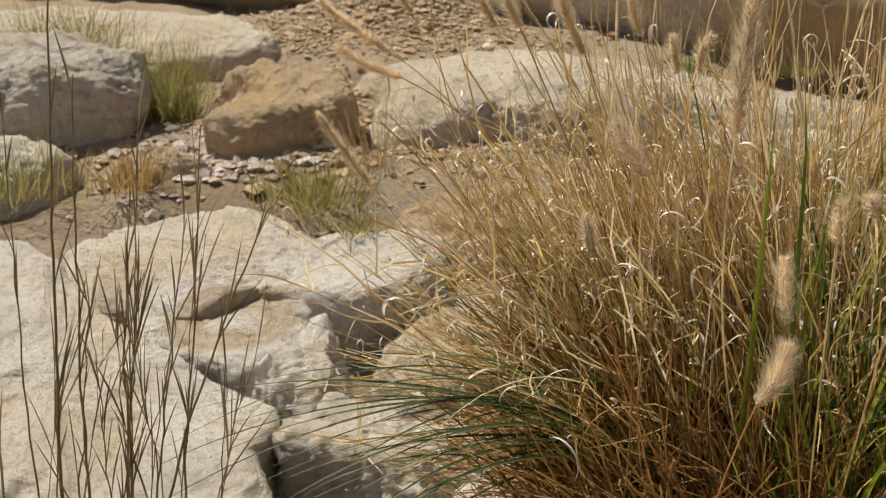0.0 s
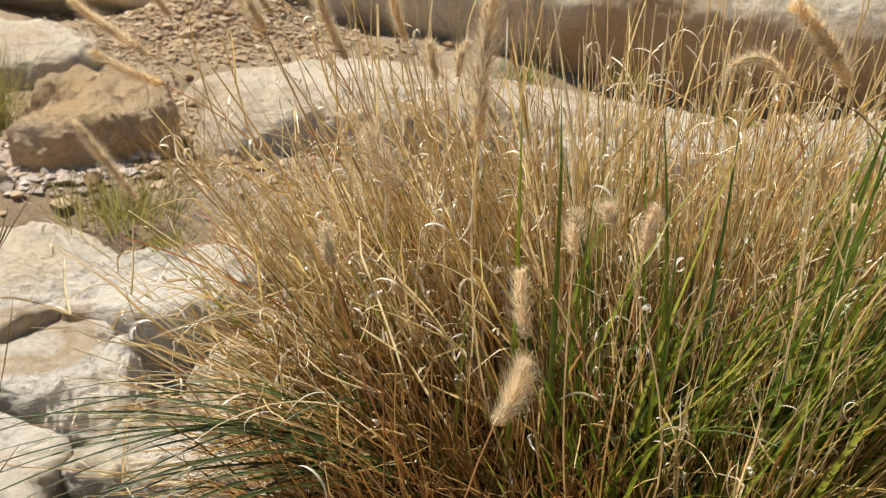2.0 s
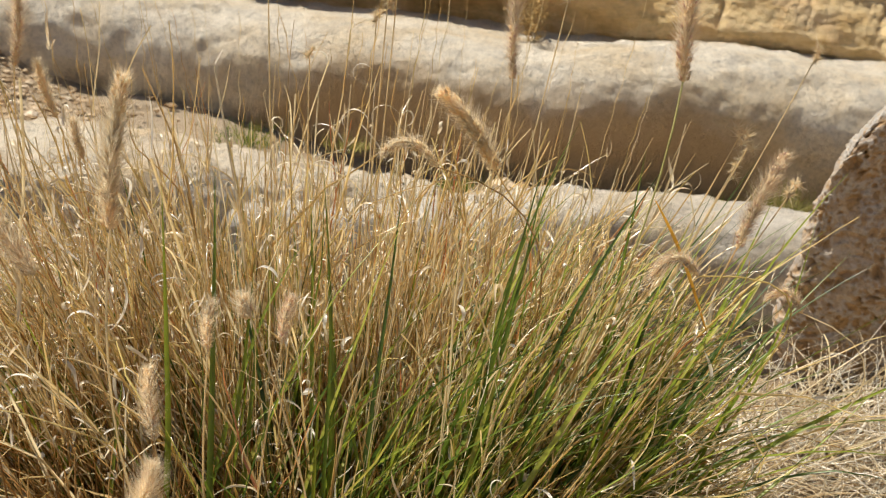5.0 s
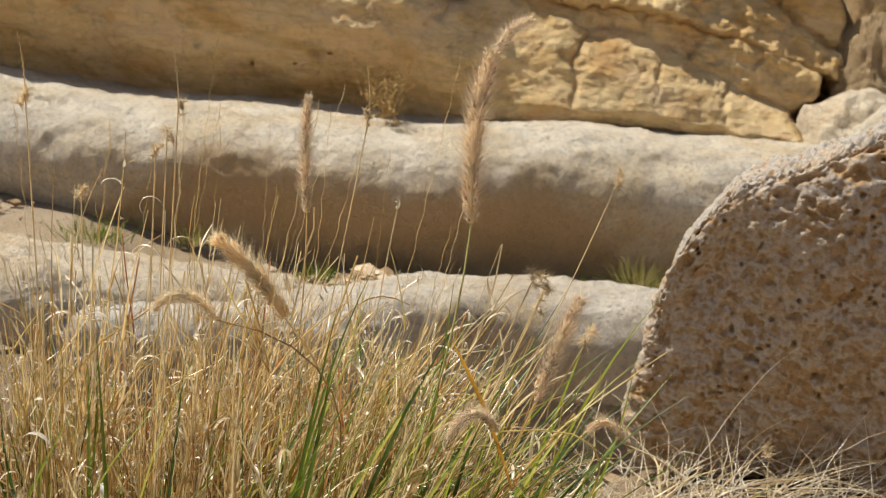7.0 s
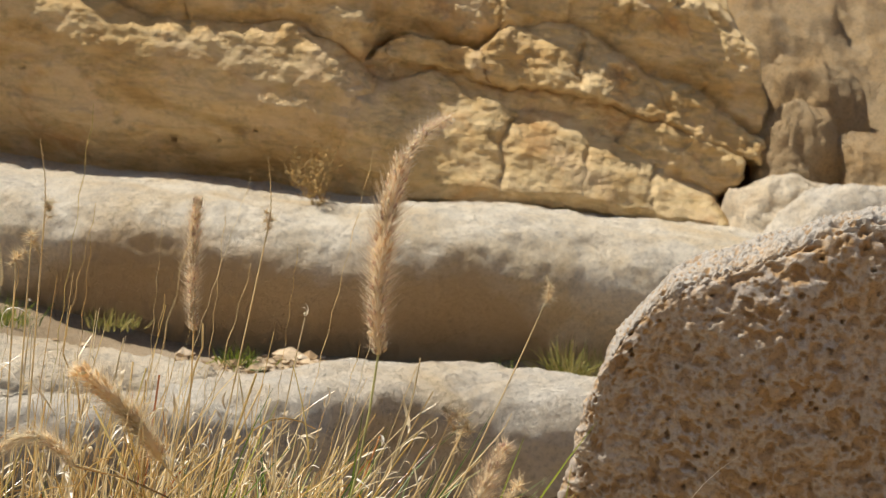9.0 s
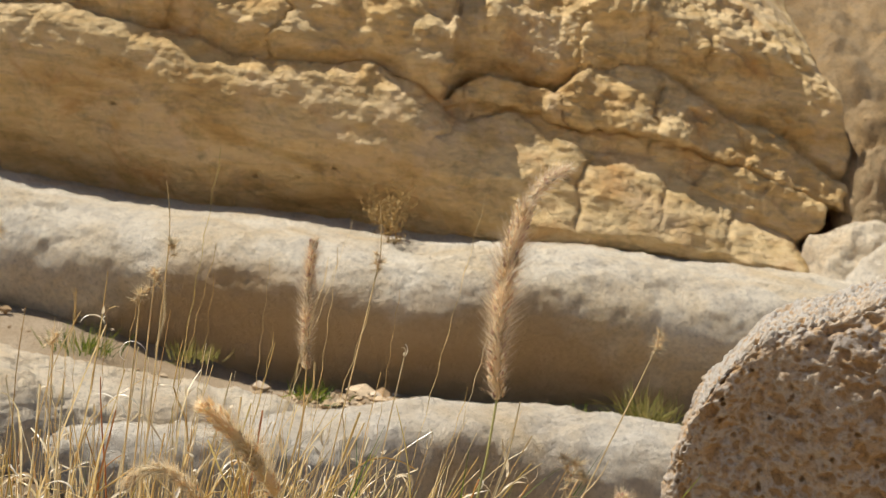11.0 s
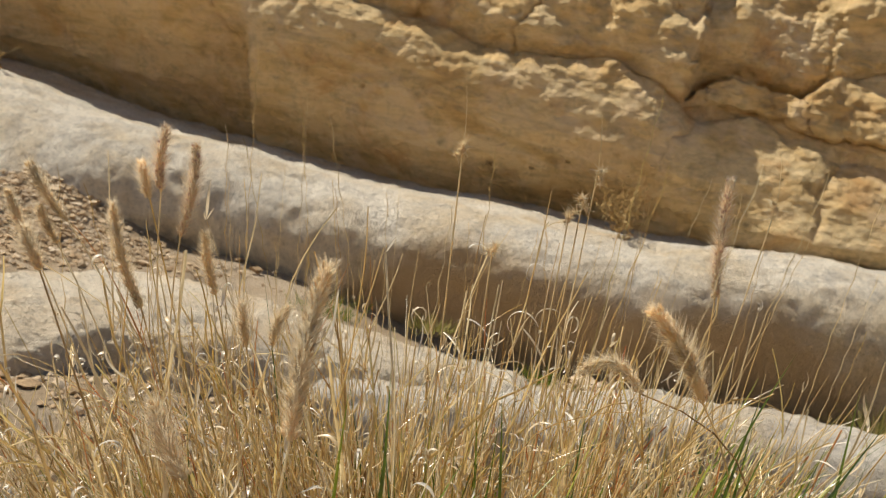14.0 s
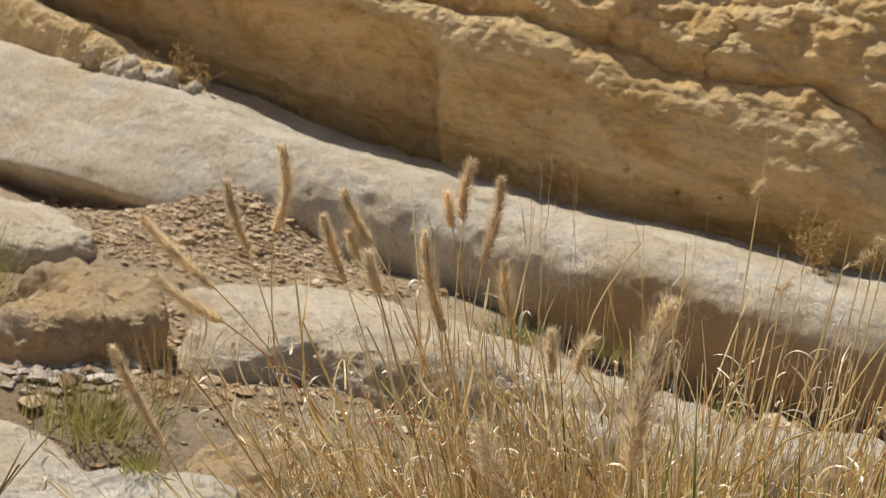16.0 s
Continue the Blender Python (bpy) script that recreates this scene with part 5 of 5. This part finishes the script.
seed_head((-0.052, 1.000, 0.793), (-0.119, 1.002, 0.841), 0.03, False, 0.0070)
seed_head((-0.071, 0.985, 0.659), (-0.125, 1.001, 0.731), 0.02, False, 0.0062)
seed_head((-0.029, 0.951, 0.835), (-0.054, 0.951, 0.885), 0.04, False, 0.0060)
seed_head((-0.012, 0.930, 0.855), (-0.017, 0.930, 0.920), -0.10, False, 0.0070)
seed_head((0.065, 0.930, 0.857), (0.034, 0.931, 0.895), 0.04, False, 0.0062)
seed_head((0.049, 0.930, 0.825), (0.023, 0.930, 0.873), 0.03, False, 0.0060)
seed_head((0.121, 0.870, 0.811), (0.093, 0.870, 0.880), 0.05, False, 0.0062)
seed_head((0.118, 0.901, 0.884), (0.109, 0.901, 0.909), 0.03, False, 0.0058)
seed_head((0.141, 0.881, 0.862), (0.143, 0.881, 0.927), -0.04, True, 0.0058)
seed_head((0.125, 0.901, 0.890), (0.123, 0.901, 0.935), 0.06, True, 0.0060)
seed_head((0.171, 0.880, 0.824), (0.157, 0.880, 0.867), 0.04, False, 0.0056)
seed_head((0.060, 0.930, 0.840), (0.044, 0.930, 0.865), 0.04, False, 0.0056)
seed_head((0.186, 0.800, 0.807), (0.179, 0.800, 0.836), 0.03, False, 0.0055)
seed_head((0.203, 0.800, 0.809), (0.209, 0.800, 0.836), 0.10, False, 0.0060)
seed_head((0.100, 0.638, 0.718), (0.096, 0.646, 0.739), 0.05, False, 0.0058)
seed_head((0.189, 0.542, 0.653), (0.207, 0.555, 0.686), -0.08, False, 0.0085, 1.6)
seed_head((0.209, 0.560, 0.698), (0.207, 0.576, 0.734), 0.03, False, 0.0060)
seed_head((0.265, 0.586, 0.757), (0.261, 0.591, 0.768), 0.05, False, 0.0080)
seed_head((0.282, 0.577, 0.744), (0.288, 0.584, 0.769), 0.05, True, 0.0052)
seed_head((0.241, 0.585, 0.740), (0.244, 0.594, 0.765), 0.05, False, 0.0055)
seed_head((0.426, 0.714, 0.820), (0.388, 0.730, 0.826), 0.0, False, 0.0062, curl=0.014)
seed_head((0.058, 0.773, 0.846), (0.047, 0.775, 0.870), 0.04, False, 0.0060)


def burst(centre, size, root=None, tip=0.0):
    """A shed head: a small star of pale awns on a bare stem."""
    rng = RNG
    c = np.array(centre, float)
    n = 150
    d = unit(rng.normal(size=(n, 3)) + (0, 0, 0.35))
    tt = np.linspace(0, 1, 4)
    knot = c + rng.normal(size=(4, 3))[rng.integers(0, 4, n)] * size * (0.18, 0.18, 0.42)
    lines = knot[:, None] + d[:, None] * (tt[None] * (size * (0.25 + 0.65 * rng.random(n) ** 1.5))[:, None])[..., None]
    v1 = tubes(lines, np.full((n, 4), 0.00030) * (1.1 - tt)[None])
    ob = part("awn_tuft", mesh_of("awn_tuft", v1[0] - TUFT, v1[1], M_BRISTLE), TUSSOCK, "pale starry tuft of awns")
    r0 = np.array(root if root is not None else (TUFT[0] + 0.5 * (c[0] - TUFT[0]), TUFT[1] + 0.3 * (c[1] - TUFT[1]), TUFT[2]))
    ts = np.linspace(0, 1, 24)[:, None]
    mid = np.array((0.4 * r0[0] + 0.6 * c[0], 0.4 * r0[1] + 0.6 * c[1], 0.45 * r0[2] + 0.55 * c[2]))
    curve = (1 - ts) ** 2 * r0 + 2 * ts * (1 - ts) * mid + ts ** 2 * (c + (0, 0, size * 0.2))
    v2 = tubes(curve[None], (0.0008 - 0.0003 * ts[:, 0])[None], 4)
    part("stem", mesh_of("stem", v2[0] - TUFT, v2[1], M_STRAW), ob)
    if tip:
        k = np.arange(18)
        zig = c + np.stack([np.where(k % 2, 1, -1) * 0.0003 - 0.005 * (k / 17) ** 2, 0.0 * k, tip * k / 17], -1)
        v3 = tubes(zig[None], (0.00042 - 0.00022 * k / 17)[None], 4)
        part("bare_tip", mesh_of("bare_tip", v3[0] - TUFT, v3[1], M_STRAW), ob)


for spot in ((0.325, 0.847, 0.955), (0.587, 0.835, 0.950), (0.416, 0.845, 0.921), (0.721, 0.672, 0.919), (0.647, 0.656, 0.834), (0.364, 0.856, 0.886), (0.432, 0.843, 0.952), (0.424, 0.843, 0.930), (0.605, 0.594, 0.859), (0.602, 0.542, 0.839), (0.590, 0.586, 0.868), (0.869, 0.631, 0.700)):
    burst(spot, 0.0105, tip=0.045 if spot[2] > 0.93 else 0.0)


def orange_leaf():
    a, b = np.array((0.566, 0.638, 0.812)), np.array((0.578, 0.575, 0.735))
    t = np.linspace(0, 1, 12)
    line = a + t[:, None] * (b - a) + 0.006 * np.sin(np.pi * t)[:, None] * np.array((0, 0, 1))
    v, f = ribbons(line[None], (0.0046 * np.sin(np.pi * (0.1 + 0.75 * t)))[None], np.array((0.8, 0.5, 0.2))[None, None].repeat(12, 1))
    part("orange_leaf", mesh_of("orange_leaf", v - TUFT, f, M_ORANGE), TUSSOCK, "bright orange dying leaf")


orange_leaf()


# ---- slender stalks over the slabs ----
def slender_stalk(top, foot, tip, bend, leaves, seed, thick=0.0014):
    """One stalk through foot up to tip, rooted below; narrow spikes and leaves stand close to it."""
    rng = np.random.default_rng(seed)
    c = np.array(top.location)
    foot, tip = np.array(foot, float), np.array(tip, float)
    k = 30
    t = np.linspace(0, 1, k)[:, None]
    root = foot + (foot - tip) * 0.25
    root[2] = min(root[2], foot[2] - 0.22)
    line = (1 - t) ** 2 * root + 2 * t * (1 - t) * (foot + bend * np.array((1.0, 0, 0))) + t ** 2 * tip
    line = line + 0.0012 * rng.normal(size=(k, 3)).cumsum(0)
    v, f = tubes(line[None], (thick * (1.1 - 0.7 * t[:, 0]))[None], 5)
    s = part("stalk", mesh_of("stalk", v - c, f, M_DARKSTALK), top)
    n = leaves
    at = rng.integers(13, k - 1, n)
    kk = 9
    d = unit(line[np.minimum(at + 1, k - 1)] - line[at])
    size = (0.035 + 0.06 * rng.random(n))[:, None, None]
    off = unit(rng.normal(size=(n, 3)) * (1, 0.4, 0.3)) * (0.10 + 0.22 * rng.random(n))[:, None]
    tt = np.linspace(0, 1, kk)[None, :, None]
    bl = line[at][:, None] + size * (d[:, None] * tt + off[:, None] * tt ** 1.4)
    w = np.full((n, kk), 0.0019) * np.sin(np.pi * (0.06 + 0.90 * np.linspace(0, 1, kk)))[None]
    for i in range(n):
        v, f = ribbons(bl[i:i + 1], w[i:i + 1] * (0.6 + 0.6 * rng.random()), unit(rng.normal(size=(1, 1, 3))).repeat(kk, 1), 0.7)
        part("spikelet" if i % 2 else "leaf", mesh_of("leaf", v - c, f, M_DARKSTALK), s)


def build_stalks():
    top = new("slender_grass")
    top.location = (-0.28, 0.72, 0.22)
    tagged(top, "sparse tall dark-stemmed grass with narrow brown spikes", "grass")
    slender_stalk(top, (-0.32, 0.72, 0.47), (-0.325, 0.87, 0.90), 0.004, 6, 1, 0.0019)
    slender_stalk(top, (-0.30, 0.75, 0.45), (-0.31, 0.88, 0.78), -0.01, 8, 2, 0.0016)
    slender_stalk(top, (-0.29, 0.77, 0.44), (-0.28, 0.89, 0.69), 0.01, 9, 3)
    slender_stalk(top, (-0.23, 0.77, 0.44), (-0.22, 0.90, 0.75), -0.012, 8, 4)
    slender_stalk(top, (-0.245, 0.75, 0.44), (-0.14, 0.85, 0.69), -0.012, 9, 5, 0.0018)
    slender_stalk(top, (-0.27, 0.78, 0.43), (-0.24, 0.90, 0.65), 0.004, 9, 6)
    slender_stalk(top, (-0.34, 0.74, 0.46), (-0.37, 0.87, 0.82), 0.0, 5, 7, 0.0011)
    slender_stalk(top, (-0.30, 0.71, 0.48), (-0.30, 0.78, 0.61), 0.004, 4, 8, 0.0012)
    slender_stalk(top, (-0.29, 0.79, 0.42), (-0.28, 0.95, 0.76), 0.004, 8, 9, 0.0012)
    slender_stalk(top, (-0.20, 0.76, 0.45), (-0.19, 0.82, 0.55), 0.0, 4, 10, 0.0010)
    slender_stalk(top, (-0.36, 0.72, 0.46), (-0.40, 0.80, 0.62), 0.0, 3, 11, 0.0012)
    slender_stalk(top, (-0.299, 0.790, 0.434), (-0.306, 0.840, 0.624), 0.004, 12, 20, 0.0009)
    slender_stalk(top, (-0.293, 0.790, 0.428), (-0.278, 0.840, 0.613), -0.004, 14, 21, 0.0010)
    slender_stalk(top, (-0.286, 0.790, 0.434), (-0.296, 0.840, 0.580), 0.004, 12, 22, 0.0008)
    slender_stalk(top, (-0.298, 0.790, 0.422), (-0.262, 0.840, 0.629), 0.002, 12, 23, 0.0009)
    slender_stalk(top, (-0.253, 0.790, 0.434), (-0.281, 0.840, 0.624), 0.000, 6, 24, 0.0008)
    slender_stalk(top, (-0.247, 0.790, 0.440), (-0.215, 0.840, 0.650), 0.004, 9, 25, 0.0008)
    slender_stalk(top, (-0.218, 0.790, 0.458), (-0.176, 0.840, 0.535), 0.004, 9, 26, 0.0009)
    slender_stalk(top, (-0.328, 0.790, 0.470), (-0.303, 0.840, 0.580), 0.000, 2, 27, 0.0006)
    slender_stalk(top, (-0.371, 0.790, 0.434), (-0.324, 0.840, 0.580), 0.004, 3, 28, 0.0006)
    slender_stalk(top, (-0.273, 0.790, 0.434), (-0.238, 0.840, 0.580), 0.000, 7, 29, 0.0008)
    slender_stalk(top, (-0.358, 0.790, 0.434), (-0.344, 0.840, 0.569), 0.000, 9, 30, 0.0010)


build_stalks()


# ---- shrubs and tufts on the rocks ----
def low_tuft(name, at, height, spread, count, mat, label, seed, upright=0.5, width=0.003, category="shrub", wiggle=0.09):
    rng = np.random.default_rng(seed)
    c = np.array(at, float)
    b = c + np.stack([spread * 0.35 * rng.normal(size=count), spread * 0.35 * rng.normal(size=count), 0 * np.arange(count)], -1)
    off = b - c
    hd = np.arctan2(off[:, 1], off[:, 0]) + rng.normal(size=count) * 0.7
    l0 = np.abs(rng.normal(size=count) * upright * 0.7)
    li = arched(b, hd, height * (0.4 + 0.7 * rng.random(count)), l0, l0 + 0.5 * rng.random(count), 7, wiggle, rng)
    sd = unit(rng.normal(size=(count, 3)))[:, None].repeat(7, 1)
    v, f = ribbons(li, np.full((count, 7), width) * (1.05 - np.linspace(0, 1, 7) ** 2)[None], sd)
    ob = new(name, mesh_of(name, v - c, f, mat))
    ob.location = c
    return tagged(ob, label, category, kind="stuff")


low_tuft("green_tuft", (-0.29, 2.16, 0.27), 0.12, 0.17, 260, M_SHRUB, "soft green-brown grass tuft behind the slab", 601)
low_tuft("green_tuft", (-0.17, 1.95, 0.28), 0.05, 0.06, 120, M_SHRUB, "tiny green tuft in a rock joint", 602, 0.7, 0.002)
low_tuft("olive_shrub", (-0.80, 2.92, 0.28), 0.28, 0.13, 620, M_SHRUB, "olive brown shrub growing between boulders", 603, 0.6, 0.0022, wiggle=0.22)
low_tuft("olive_shrub", (-1.25, 3.35, 0.36), 0.28, 0.26, 620, M_SHRUB, "olive green shrub in front of the bench", 604, 0.7, 0.0024, wiggle=0.22)
low_tuft("dry_tuft", (-1.0, 2.2, 0.28), 0.13, 0.22, 260, M_SHRUB, "dry brown-green tuft beside low rocks", 605, 0.7)
low_tuft("dry_tuft", (-0.72, 2.26, 0.28), 0.12, 0.12, 150, M_DRYSHRUB, "dry tan tuft on gravel", 606, 0.5)
low_tuft("dry_tuft", (-0.17, 2.36, 0.27), 0.24, 0.08, 60, M_DRYSHRUB, "wispy dry tuft before a shaded rock", 607, 0.3, 0.002)


def on_uv(u, v, z):
    return tuple(float(c) for c in from_uv(np.array(u), np.array(v), np.array(z)))


def twiggy_bush(name, at, height, label, seed, stems=9):
    """A sparse bush: stems, side twigs and small dry leaves."""
    rng = np.random.default_rng(seed)
    c = np.array(at, float)
    top = new(name)
    top.location = c
    tagged(top, label, "shrub")
    lean = 0.15 + 0.6 * rng.random(stems)
    main = arched(c + 0.02 * rng.normal(size=(stems, 3)) * (1, 1, 0), rng.random(stems) * 6.28, height * (0.7 + 0.5 * rng.random(stems)), lean, lean + 0.4 * rng.normal(size=stems), 10, 0.12, rng)
    n = stems * 9
    base = main[rng.integers(0, stems, n), rng.integers(3, 10, n)]
    le = np.abs(0.7 + 0.5 * rng.normal(size=n))
    twig = arched(base, rng.random(n) * 6.28, height * (0.15 + 0.3 * rng.random(n)), le, le + 0.5 * rng.normal(size=n), 6, 0.15, rng)
    for i in range(stems):
        v, f = tubes(main[i:i + 1], 0.0022 * (1.1 - np.linspace(0, 0.7, 10))[None])
        part("stem", mesh_of("stem", v - c, f, M_DRYSHRUB), top)
    v, f = tubes(twig, np.full((n, 6), 0.0009))
    part("twigs", mesh_of("twigs", v - c, f, M_DRYSHRUB), top, "thin golden brown twigs", "stuff")
    m = n * 9
    leaf0 = twig[rng.integers(0, n, m), rng.integers(1, 6, m)]
    d = unit(rng.normal(size=(m, 3)))
    lines = leaf0[:, None] + d[:, None] * (np.linspace(0, 1, 4)[None] * (0.008 + 0.010 * rng.random(m))[:, None])[..., None]
    v, f = ribbons(lines, np.array((0.001, 0.005, 0.005, 0.001))[None].repeat(m, 0), unit(rng.normal(size=(m, 3)))[:, None].repeat(4, 1))
    part("leaves", mesh_of("leaves", v - c, f, M_DRYSHRUB), top, "small dry golden leaves", "stuff")


twiggy_bush("dry_shrub", on_uv(1.95, 0.10, 0.68), 0.26, "dry golden twiggy shrub at the cliff foot", 610)
twiggy_bush("grey_shrub", on_uv(-1.30, 0.10, 0.93), 0.24, "sparse grey-brown shrub in the cliff's shade", 616)
low_tuft("green_tuft", on_uv(2.72, 0.85, 0.19), 0.09, 0.16, 110, M_GREEN, "green plants sheltering in the gully", 611, 0.9, 0.006)
low_tuft("green_tuft", on_uv(1.78, 0.80, 0.19), 0.07, 0.12, 70, M_GREEN, "small green plants in the gully shade", 612, 0.9, 0.005)
low_tuft("green_tuft", on_uv(2.95, 0.75, 0.22), 0.14, 0.12, 140, M_SHRUB, "brown-green plants beside the boulder gap", 613, 0.8, 0.005)
low_tuft("green_tuft", on_uv(0.95, 0.80, 0.26), 0.12, 0.14, 120, M_GREEN, "sparse green plants below the bench", 614, 0.9, 0.004)
low_tuft("green_tuft", on_uv(1.45, 1.15, 0.36), 0.06, 0.12, 90, M_SHRUB, "small olive plants on the lower ledge", 615, 0.9, 0.004)
